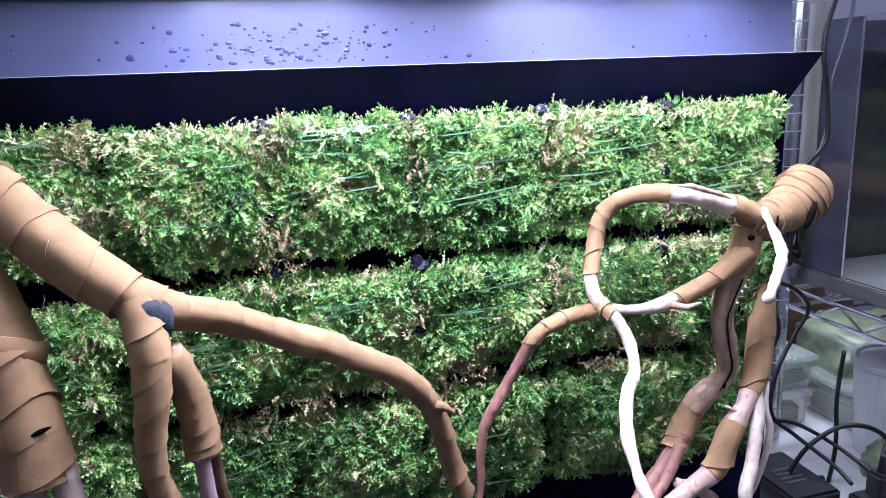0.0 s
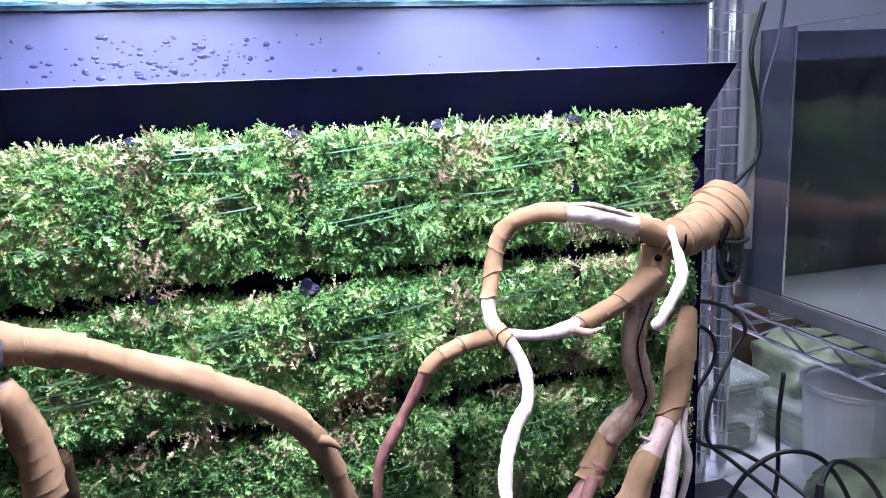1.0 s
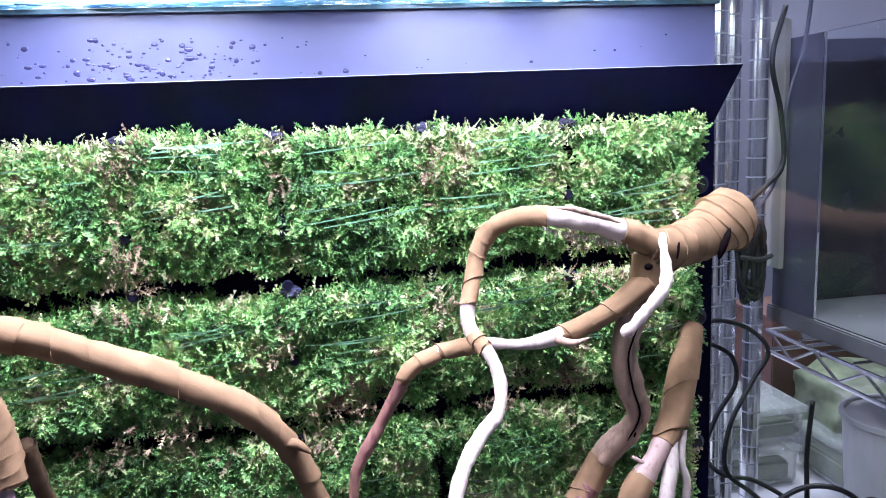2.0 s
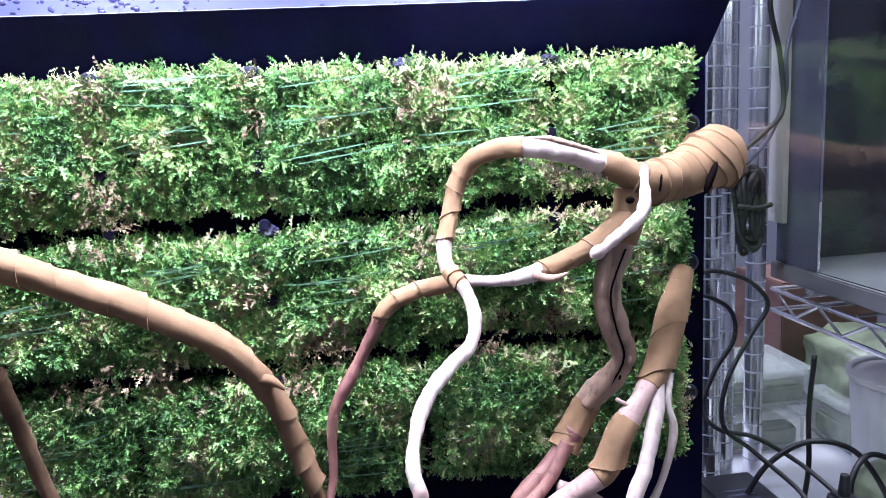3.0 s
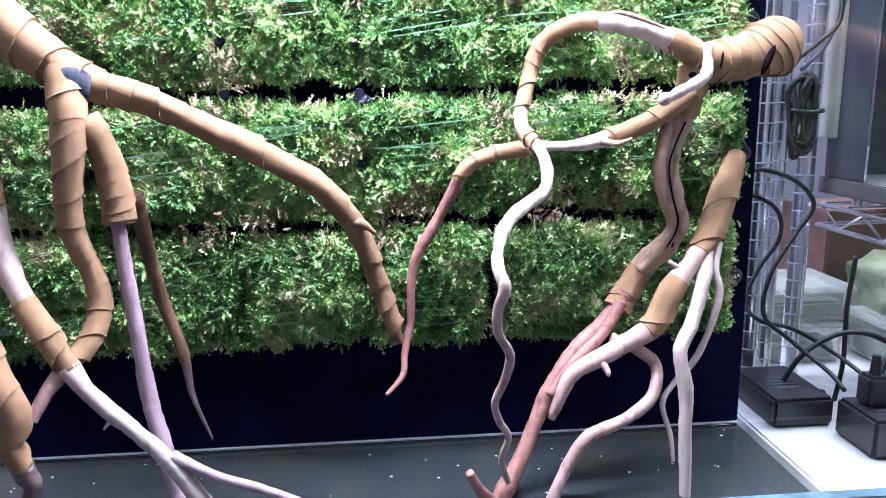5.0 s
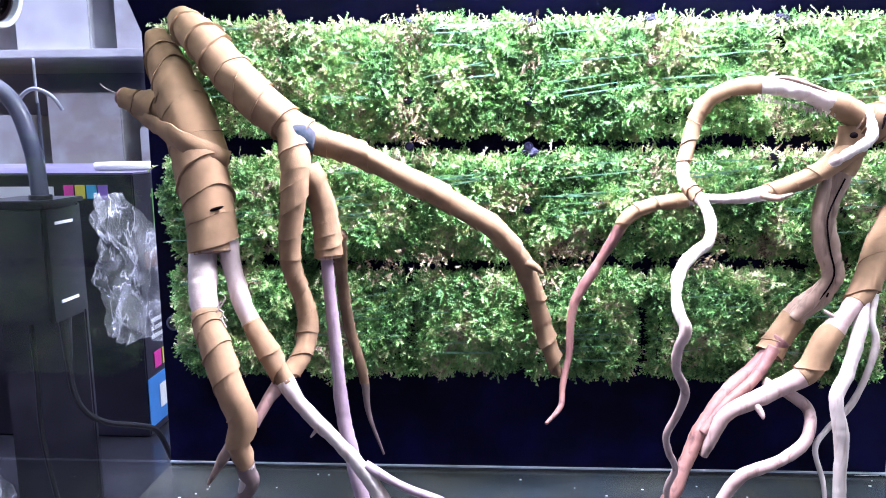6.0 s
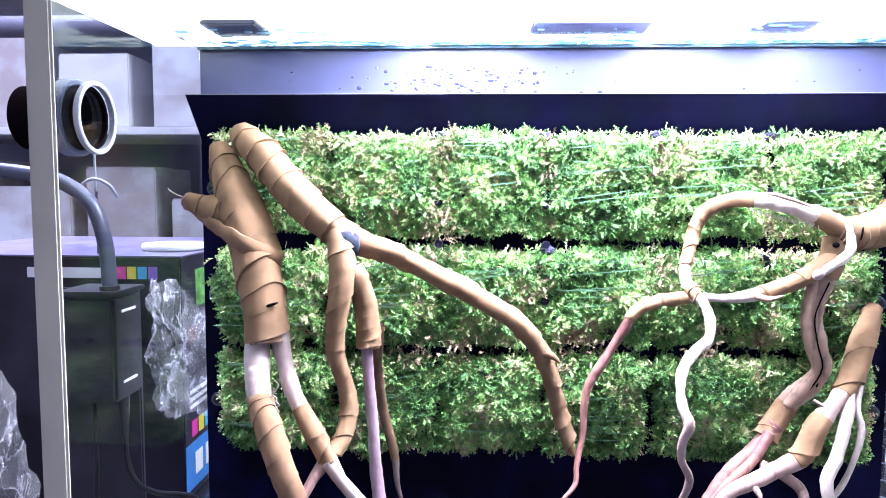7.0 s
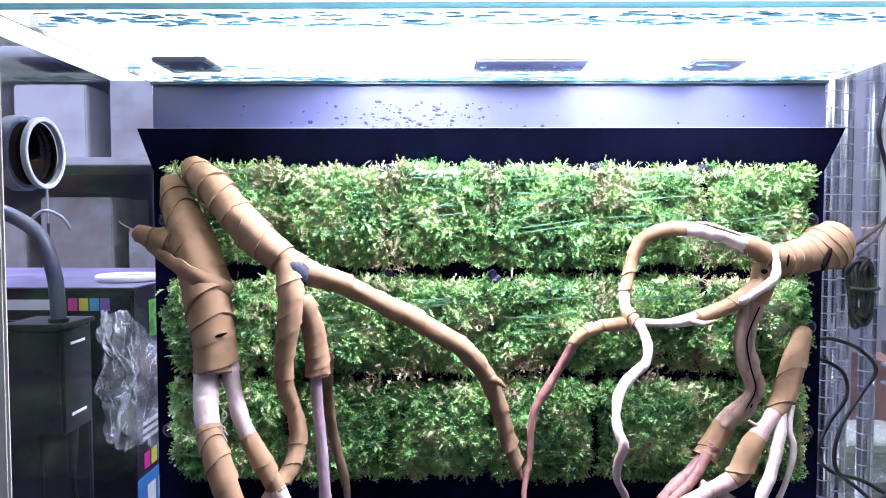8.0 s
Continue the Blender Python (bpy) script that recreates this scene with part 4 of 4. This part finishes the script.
for c, sc, tilt in (((0.320, -0.1105, 0.411), (0.0042, 0.0022, 0.0032), 0), ((0.399, -0.0985, 0.424), (0.0034, 0.004, 0.0155), 22), ((0.346, -0.1135, 0.424), (0.0012, 0.002, 0.008), 8)):
    bm = bmesh.new()
    bmesh.ops.create_icosphere(bm, subdivisions=2, radius=1.0, matrix=Matrix.LocRotScale(c, Euler((0, radians(tilt), 0)), sc))
    part("gap", bm, M_HOLE, wood_r, "dark gap in the wrapping", smooth=True)
bm = bmesh.new()
bmesh.ops.create_icosphere(bm, subdivisions=2, radius=1.0, matrix=Matrix.LocRotScale((-0.303, -0.1775, 0.345), Euler((0, radians(-18), 0)), (0.0105, 0.0025, 0.0017)))
part("gap", bm, M_HOLE, wood_l, "dark gap in the wrapping", smooth=True)
bm = strap(spline([(-0.412, -0.106, 0.441, 0.003), (-0.392, -0.124, 0.434, 0.006), (-0.362, -0.150, 0.422, 0.0085), (-0.333, -0.1655, 0.409, 0.0095), (-0.309, -0.1590, 0.398, 0.0095), (-0.297, -0.146, 0.392, 0.008)], 0.003), 0.0010)
part("ribbon", bm, M_TAN, wood_l, "loose strip of bandage", smooth=True)
part("fibre", rod(bmesh.new(), [(-0.424, -0.099, 0.458), (-0.438, -0.098, 0.463), (-0.450, -0.097, 0.470)], 0.0007, 5, 0.004), M_PALE, wood_l, "thin pale splinter")
for thing, pts, mat in ((wood_l, [(-0.004, -0.092, 0.279, 0.005), (0.008, -0.094, 0.276, 0.0045), (0.018, -0.095, 0.268, 0.0015)], M_TAN), (wood_r, [(0.235, -0.105, 0.352, 0.004), (0.25, -0.112, 0.349, 0.003), (0.262, -0.118, 0.354, 0.001)], M_GREYWOOD),
                        (wood_r, [(0.239, -0.118, 0.134, 0.004), (0.243, -0.125, 0.126, 0.003), (0.243, -0.128, 0.122, 0.001)], M_PINK), (wood_r, [(0.336, -0.102, 0.2205, 0.0030), (0.322, -0.104, 0.2235, 0.0021), (0.309, -0.101, 0.2305, 0.0016)], M_PINK),
                        (wood_l, [(-0.20, -0.2, 0.14, 0.003), (-0.207, -0.206, 0.134, 0.0016), (-0.21, -0.208, 0.13, 0.0007)], M_PALE)):
    part("spur", tube(bmesh.new(), spline(pts, 0.002), 10, rough=0.1), mat, thing, smooth=True)

fringe = bmesh.new()
for k in range(64):
    t = random.random()
    p = Vector((0.303, -0.105, 0.442)).lerp(Vector((0.225, -0.104, 0.4605)), t) + Vector((0, random.uniform(-0.006, 0.002), -0.0075 - 0.002 * math.sin(3 * t)))
    q = p + Vector((random.uniform(-0.003, 0.002), random.uniform(-0.003, 0.001), -random.uniform(0.002, 0.007)))
    rod(fringe, [p, p.lerp(q, 0.5) + Vector((random.uniform(-0.001, 0.001), 0, 0)), q], random.uniform(0.00025, 0.0007), 4, 0.003)
tagged(part("fringe", fringe, M_PALE, wood_r, "fringe of pale frayed bark"), kind="stuff")
for fx, fy, fz in ((-0.29, -0.205, 0.262), (-0.288, -0.206, 0.25), (-0.293, -0.2, 0.27), (-0.286, -0.208, 0.244), (-0.324, -0.19, 0.262)):
    pts = [(fx, fy, fz)]
    for k in range(4):
        pts.append((pts[-1][0] + random.uniform(-0.004, 0.006), pts[-1][1] - random.uniform(0, 0.003), pts[-1][2] - random.uniform(0.001, 0.007)))
    part("fibre", rod(bmesh.new(), pts, 0.0004, 4, 0.003), M_PALE, wood_l, "loose pale fibre")

gauge = tagged(empty("gauge", 0.019, D - 0.004, 0.106), "small white plastic clip on the front sill", "clip")
bm = box(bmesh.new(), 0.004, 0.034, D - 0.012, D + 0.006, 0.1062, 0.118, 0.002)
part("body", bm, M_WHITE, gauge)
part("window", box(bmesh.new(), 0.009, 0.029, D - 0.0135, D - 0.0121, 0.108, 0.113), M_HOSE, gauge)

# ---- left of the tank ----
carton = tagged(empty("carton", -0.75, 0.3, -0.026), "large black printed carton with blue band and colour squares", "box")
part("body", box(bmesh.new(), -1.0, -0.54, 0.137, 0.55, -0.025, 0.363, 0.002), M_CARTON, carton)
part("lid", box(bmesh.new(), -1.001, -0.539, 0.136, 0.551, 0.3635, 0.366), M_CARTON_TOP, carton)
part("blue_band", box(bmesh.new(), -0.5398, -0.5385, 0.137, 0.549, -0.012, 0.062), M_BAND, carton, "blue printed band")
for k, mt in enumerate((M_PINKP, M_YELP, M_CYANP, M_VIOP)):
    part("colour_square", box(bmesh.new(), -0.5398, -0.5388, 0.162 + 0.027 * k, 0.184 + 0.027 * k, 0.072, 0.097), mt, carton)
    part("colour_square", box(bmesh.new(), -0.640 + 0.0165 * k, -0.626 + 0.0165 * k, 0.1355, 0.1368, 0.330, 0.349), mt, carton)
for k in range(3):
    part("text_bar", box(bmesh.new(), -0.5398, -0.5388, 0.16, 0.26, 0.118 + 0.012 * k, 0.124 + 0.012 * k), M_PRINT, carton)
part("text_bar", box(bmesh.new(), -0.78, -0.655, 0.1355, 0.1368, 0.331, 0.347), M_PRINT, carton)
part("leaf_print", box(bmesh.new(), -0.5398, -0.5388, 0.19, 0.24, 0.28, 0.34), M_GREENP, carton)
part("letter_bar", box(bmesh.new(), -0.5383, -0.5375, 0.17, 0.20, 0.008, 0.044), M_PRINT, carton)

for k in range(2):
    part("letter_bar", box(bmesh.new(), -0.5383, -0.5375, 0.212 + 0.045 * k, 0.246 + 0.045 * k, 0.008, 0.044), M_PRINT, carton)
part("fruit_print", box(bmesh.new(), -0.5398, -0.5388, 0.155, 0.205, 0.225, 0.25), M_REDBOX, carton)
ctrl = tagged(empty("pump_controller", -0.55, -0.02, 0.1), "black filter head with a thick grey hose", "aquarium pump")
part("body", box(bmesh.new(), -0.575, -0.507, -0.125, -0.056, 0.215, 0.343, 0.004), M_BLACK, ctrl)
part("top", box(bmesh.new(), -0.578, -0.504, -0.128, -0.053, 0.3435, 0.349, 0.001), M_BLACK, ctrl)
part("bracket", box(bmesh.new(), -0.62, -0.515, -0.050, -0.042, -0.026, 0.342, 0.002), M_CARTON, ctrl, "dark backing board")
part("arm", box(bmesh.new(), -0.56, -0.53, -0.057, -0.0495, 0.24, 0.32), M_BLACK, ctrl)
for z in (0.322, 0.236):
    part("text_bar", box(bmesh.new(), -0.5068, -0.506, -0.108, -0.075, z, z + 0.0032), M_PRINT, ctrl)
part("hose", rod(bmesh.new(), [(-0.522, -0.104, 0.349), (-0.521, -0.108, 0.38), (-0.522, -0.112, 0.408), (-0.532, -0.115, 0.446), (-0.555, -0.118, 0.470), (-0.60, -0.12, 0.486), (-0.70, -0.12, 0.492), (-0.85, -0.12, 0.48)], 0.0088, 14), M_HOSE, ctrl, "thick grey hose", smooth=True)
part("collar", ring_tube(bmesh.new(), (-0.522, -0.104, 0.3515), (0, 0, 1), 0.0115, 0.009, 0.005), M_BLACK, ctrl)
part("strain_relief", cylinder(bmesh.new(), (-0.52, -0.084, 0.19), (0, 0, -1), 0.0075, 0.05, 16, 0.0045), M_BLACK, ctrl)
part("cable", rod(bmesh.new(), [(-0.52, -0.084, 0.168), (-0.519, -0.082, 0.13), (-0.512, -0.075, 0.10), (-0.50, -0.05, 0.075), (-0.485, -0.01, 0.055), (-0.478, 0.03, 0.03), (-0.475, 0.06, -0.022)], 0.0036, 8), M_CABLE, ctrl)
part("cable", rod(bmesh.new(), [(-0.55, -0.1, 0.216), (-0.548, -0.1, 0.15), (-0.552, -0.095, 0.08), (-0.545, -0.09, 0.0), (-0.54, -0.09, -0.022)], 0.003, 8), M_CABLE, ctrl)

unit_l = tagged(empty("store_shelf", -1.3, 0.95, -0.9), "dark metal shop shelving with stacked goods", "shelving")
for z in (-0.3, 0.30, 0.62, 1.0):
    part("board", box(bmesh.new(), -2.2, -0.45, 0.8, 1.18, z - 0.02, z, 0.002), M_SHELF, unit_l)
for x in (-2.19, -0.46):
    part("upright", box(bmesh.new(), x - 0.015, x + 0.015, 0.8, 0.83, -0.9, 1.6, 0.002), M_SHELF, unit_l)
for x0, w, z, h, mt in ((-0.66, 0.15, 0.30, 0.2, M_GOODS), (-0.86, 0.17, 0.30, 0.14, M_GOODS), (-1.08, 0.18, 0.30, 0.22, M_GOODS), (-1.32, 0.2, 0.30, 0.17, M_GOODS), (-1.56, 0.2, 0.30, 0.24, M_GOODS),
                        (-0.68, 0.16, 0.62, 0.16, M_GOODS), (-0.9, 0.18, 0.62, 0.24, M_GOODS), (-1.14, 0.18, 0.62, 0.18, M_SHELF), (-1.4, 0.2, 0.62, 0.22, M_GOODS), (-1.66, 0.2, 0.62, 0.2, M_GOODS)):
    goods = tagged(empty("goods_box", x0 + w / 2, 0.9, z), "plain packed goods box on the shop shelving", "box", "goods on the shop shelving")
    part("carton", box(bmesh.new(), x0, x0 + w, 0.83, 1.05, z + 0.0005, z + h, 0.003), mt, goods)
    part("flap", box(bmesh.new(), x0 + 0.003, x0 + w - 0.003, 0.833, 0.938, z + h + 0.0005, z + h + 0.003), mt, goods)
dish = tagged(finish("dish", ring_tube(bmesh.new(), (-0.60, 0.25, 0.372), (0, 0, 1), 0.05, 0.036, 0.011), M_WHITE, smooth=True), "white plastic ring lying on the carton", "ring")

def plastic_bag(x, y, z, w, h, seed):
    bm = bmesh.new()
    bmesh.ops.create_grid(bm, x_segments=26, y_segments=30, size=0.5)
    for v in bm.verts:
        u, t = v.co.x, v.co.y + 0.5
        nn = Vector((u * 4 + seed, t * 4, seed))
        taper = 0.35 + 0.65 * math.sin(min(1, (1.02 - t) * 1.25) * math.pi / 2)
        v.co = Vector((x + 0.014 - 0.03 * t + u * w * taper + 0.010 * noise.noise(nn), y + 0.035 * noise.noise(nn * 1.2) + 0.016 * noise.noise(nn * 3.2) - 0.02 * math.cos(u * 3), z + t * h + 0.008 * noise.noise(nn + Vector((9, 0, 0)))))
    ob = finish("plastic_bag", bm, M_FILM, smooth=True)
    md = ob.modifiers.new("thick", "SOLIDIFY")
    md.thickness = 0.0006
    ob.visible_shadow = False
    return tagged(ob, "crumpled clear plastic bag hanging by the boxes", "plastic bag", "clear plastic bags")


plastic_bag(-0.497, 0.03, 0.162, 0.09, 0.185, 3.0)
plastic_bag(-0.64, -0.17, -0.02, 0.16, 0.34, 8.0)

airline = tagged(empty("airline_tube", -0.682, 0.16, 0.367), "thin pale grey airline tube looped on the carton", "tube")
part("drop", rod(bmesh.new(), [(-0.682, 0.16, 0.526), (-0.682, 0.16, 0.495), (-0.682, 0.16, 0.464)], 0.0019, 8), M_RING, airline, smooth=True)
part("loop", rod(bmesh.new(), [(-0.712, 0.17, 0.455), (-0.706, 0.16, 0.472), (-0.682, 0.155, 0.484), (-0.660, 0.16, 0.474), (-0.652, 0.17, 0.455)], 0.0028, 8), M_RING, airline, smooth=True)
part("foot", cylinder(bmesh.new(), (-0.682, 0.162, 0.4155), (0, 0, 1), 0.0022, 0.098, 10), M_HOSE, airline)

# ---- right of the tank ----


def rack_post(x, y):
    post = tagged(empty("rack_post", x, y, -0.026), "chrome wire-rack post with ring grooves", "rack post", "chrome rack posts")
    part("pole", cylinder(bmesh.new(), (x, y, 0.55), (0, 0, 1), 0.0125, 1.15), M_CHROME, post)
    for k in range(38):
        z = 0.0 + k * 0.0254
        part("groove_ring", ring_tube(bmesh.new(), (x, y, z), (0, 0, 1), 0.0129, 0.0124, 0.0018, 20), M_RING, post)
    return post


rack_post(0.522, 0.125)
rack_post(0.556, 0.15)
rack_post(0.622, 0.19)
rack = tagged(empty("rack_shelf", 0.95, 0.0, 0.2), "chrome wire rack shelf with zigzag truss edge", "wire shelf")
for z in (0.232, 0.202):
    part("rail", rod(bmesh.new(), [(0.665, 0.22, z), (0.665, -0.1, z), (0.665, -0.45, z)], 0.0032, 8, 0.05), M_CHROME, rack)
    part("rail", rod(bmesh.new(), [(0.665, 0.22, z), (1.0, 0.22, z), (1.35, 0.22, z)], 0.0032, 8, 0.05), M_CHROME, rack)
zig = []
for k in range(15):
    zig.append((0.665, 0.21 - 0.045 * k, 0.204 if k % 2 else 0.230))
for a, b in zip(zig, zig[1:]):
    part("brace", rod(bmesh.new(), [a, b], 0.0022, 6, 0.05), M_CHROME, rack)
for k in range(12):
    y = 0.2 - 0.05 * k
    part("wire", rod(bmesh.new(), [(0.665, y, 0.2365), (1.0, y, 0.2365), (1.35, y, 0.2365)], 0.0018, 6, 0.2), M_CHROME, rack)
nxt = tagged(empty("neighbour_tank", 0.95, -0.1, 0.24), "dark empty black-backed tank on the wire shelf", "terrarium")
part("base", box(bmesh.new(), 0.655, 1.35, -0.5, 0.21, 0.252, 0.275, 0.002), M_NEXT_BASE, nxt)
part("side", box(bmesh.new(), 0.66, 0.666, 0.118, 0.205, 0.2755, 0.635, 0.001), M_HAZE, nxt, "hazy blue-grey side panel")
part("corner_strip", box(bmesh.new(), 0.652, 0.6595, 0.180, 0.214, 0.330, 0.66, 0.001), M_PROFILE, nxt, "pale plastic corner strip")
part("back", box(bmesh.new(), 0.667, 1.35, 0.20, 0.206, 0.2755, 0.635, 0.001), M_NEXT, nxt, "black back panel")
ob = part("pane", box(bmesh.new(), 0.66, 0.666, -0.5, 0.1175, 0.2755, 0.635), M_GLASS, nxt, "clear side glass")
ob.visible_shadow = False
for y in (0.15, -0.45):
    part("foot", cylinder(bmesh.new(), (0.685, y, 0.2455), (0, 0, 1), 0.014, 0.012, 20), M_CHROME, nxt)


def adapter(x, y, z, sx, sy, sz, label):
    a = tagged(empty("power_adapter", x, y, z), label, "power adapter", "power adapters")
    part("body", box(bmesh.new(), x - sx / 2, x + sx / 2, y - sy / 2, y + sy / 2, z, z + sz, 0.004), M_BLACK, a)
    for k in range(4):
        part("text_bar", box(bmesh.new(), x - sx * 0.25, x + sx * 0.2, y - 0.02 + 0.01 * k, y - 0.017 + 0.01 * k, z + sz + 0.0001, z + sz + 0.0006), M_HOSE, a)
    part("strain_relief", cylinder(bmesh.new(), (x + sx / 2 + 0.01, y, z + sz / 2), (1, 0, 0), 0.006, 0.022, 14, 0.004), M_CABLE, a)


tagged(block("foam_board", (0.462, 0.67, -0.20, 0.105, -0.0255, 0.0), M_MILKY, bevel=0.003), "white foam board under the power adapters", "board")
adapter(0.520, 0.035, 0.0005, 0.075, 0.11, 0.036, "black laptop-style power adapter on a white board")
adapter(0.585, -0.07, 0.0005, 0.075, 0.07, 0.045, "black plug-in power adapter on a white board")


def cable(name, pts, r, mat, label):
    return tagged(finish(name, rod(bmesh.new(), pts, r, 10), mat, smooth=True), label, "cable", "cables beside the tank")


cable("cable", [(0.47, 0.06, 0.30), (0.50, 0.07, 0.30), (0.54, 0.07, 0.285), (0.565, 0.07, 0.255), (0.545, 0.07, 0.22), (0.51, 0.06, 0.17), (0.50, 0.05, 0.12), (0.53, 0.04, 0.09), (0.56, 0.0, 0.06), (0.56, -0.03, 0.05)], 0.0028, M_CABLE, "black cable curling down beside the tank")
cable("cable", [(0.47, 0.08, 0.27), (0.50, 0.09, 0.265), (0.53, 0.09, 0.245), (0.535, 0.09, 0.21), (0.51, 0.09, 0.17), (0.49, 0.08, 0.13), (0.50, 0.06, 0.11), (0.54, 0.05, 0.10), (0.58, 0.02, 0.075), (0.60, -0.04, 0.052)], 0.0028, M_CABLE, "black cable curling down beside the tank")
cable("cable", [(0.62, 0.06, 0.19), (0.615, 0.06, 0.12), (0.61, 0.05, 0.05), (0.60, 0.05, -0.02)], 0.003, M_CABLE, "black cable hanging from the shelf")
cable("cable", [(0.63, 0.1, 0.70), (0.62, 0.1, 0.62), (0.60, 0.1, 0.55), (0.60, 0.1, 0.50), (0.575, 0.09, 0.45), (0.54, 0.08, 0.42)], 0.0024, M_HOSE, "grey cable hanging behind the glass")
cable("cable", [(0.58, 0.08, 0.66), (0.565, 0.08, 0.60), (0.585, 0.09, 0.54), (0.59, 0.09, 0.48), (0.565, 0.085, 0.455), (0.53, 0.08, 0.43)], 0.003, M_CABLE, "thin black cable with a plug")
cable("cable", [(0.52, 0.04, 0.026), (0.545, 0.03, 0.075), (0.585, 0.015, 0.105), (0.63, 0.0, 0.095), (0.655, -0.02, 0.05), (0.65, -0.04, 0.01), (0.64, -0.05, -0.02)], 0.0032, M_CABLE, "black cable arching over the adapters")
cable("cable", [(0.60, -0.04, 0.036), (0.605, -0.03, 0.08), (0.635, -0.02, 0.10), (0.67, -0.03, 0.08), (0.69, -0.05, 0.03), (0.685, -0.06, -0.02)], 0.0032, M_CABLE, "black cable arching over the adapters")
plug = tagged(empty("plug", 0.575, -0.06, 0.046), "black mains plug standing on an adapter", "plug")
part("body", box(bmesh.new(), 0.560, 0.586, -0.073, -0.047, 0.0459, 0.082, 0.004), M_BLACK, plug)
part("boot", cylinder(bmesh.new(), (0.573, -0.060, 0.093), (0, 0, 1), 0.006, 0.022, 14, 0.0042), M_CABLE, plug)
coil = bmesh.new()
for k in range(9):
    cx, rx, rz = 0.553 + random.uniform(-0.006, 0.006), random.uniform(0.008, 0.018), random.uniform(0.036, 0.05)
    pts = []
    for j in range(15):
        a = 2 * math.pi * j / 14
        pinch = 0.55 + 0.45 * min(1.0, abs(math.cos(a)) * 1.6)
        pts.append((cx + rx * math.sin(a) * pinch + 0.004 * math.cos(a + k), 0.085 + 0.006 * math.sin(a * 2 + k) + 0.002 * (k % 3), 0.372 + rz * math.cos(a) - 0.006 * (k % 3)))
    rod(coil, pts, 0.0032, 8)
rod(coil, [(0.532, 0.082, 0.372), (0.553, 0.074, 0.369), (0.573, 0.082, 0.371)], 0.003, 8)
tagged(finish("cable_coil", coil, M_CABLE, smooth=True), "black cable tied into a hanging coil", "cable")

tub = tagged(empty("plastic_tub", 0.80, 0.12, -0.026), "white translucent plastic tub on the lower shelf", "tub")
bm = bmesh.new()
bmesh.ops.create_cone(bm, cap_ends=True, segments=32, radius1=0.06, radius2=0.07, depth=0.15, matrix=Matrix.Translation((0.80, 0.12, 0.05)))
part("body", bm, M_MILKY, tub, smooth=False)
part("rim", ring_tube(bmesh.new(), (0.80, 0.12, 0.125), (0, 0, 1), 0.074, 0.066, 0.01), M_MILKY, tub)


def soft_bag(x, y, z, sx, sy, sz, mat, seed, label):
    bm = bmesh.new()
    bmesh.ops.create_icosphere(bm, subdivisions=4, radius=1.0)
    for v in bm.verts:
        d = v.co.copy()
        k = 1 + 0.16 * noise.noise(d * 2.2 + Vector((seed, 0, 0))) + 0.07 * noise.noise(d * 6 + Vector((0, seed, 0)))
        p = Vector((math.copysign(abs(d.x) ** 0.6, d.x), math.copysign(abs(d.y) ** 0.6, d.y), math.copysign(abs(d.z) ** 0.7, d.z))) * k
        v.co = Vector((x + p.x * sx / 2, y + p.y * sy / 2, max(z, z + sz / 2 + p.z * sz / 2)))
    return tagged(finish("soft_bag", bm, mat, smooth=True), label, "bag", "bags on the lower shelf")


for bx, by, bw, bh in ((0.66, 0.30, 0.16, 0.06), (0.68, 0.31, 0.15, 0.055), (0.86, 0.24, 0.16, 0.07)):
    bz = -0.0255 if bx != 0.68 else 0.0385
    tray = tagged(empty("plastic_box", bx, by, bz), "clear lidded plastic box with green contents", "plastic box", "clear boxes on the lower shelf")
    part("body", box(bmesh.new(), bx - bw / 2, bx + bw / 2, by - 0.06, by + 0.06, bz, bz + bh - 0.008, 0.006), M_TUB, tray)
    part("lid", box(bmesh.new(), bx - bw / 2 - 0.004, bx + bw / 2 + 0.004, by - 0.064, by + 0.064, bz + bh - 0.0075, bz + bh + 0.002, 0.002), M_TUB, tray)
    part("contents", box(bmesh.new(), bx - bw / 2 + 0.008, bx + bw / 2 - 0.008, by - 0.05, by + 0.05, bz + 0.004, bz + bh * 0.55, 0.004), M_BAG, tray, "green moss inside")
soft_bag(0.92, 0.30, -0.0255, 0.22, 0.2, 0.15, M_BAG, 5.0, "green bag lying on the lower shelf")
soft_bag(0.74, 0.02, -0.0255, 0.16, 0.12, 0.07, M_BAG, 7.0, "green bag lying on the lower shelf")
tagged(block("small_box", (0.80, 0.98, 0.40, 0.55, -0.0255, 0.19), M_REDBOX, bevel=0.002), "red-brown cardboard box on the lower shelf", "box")
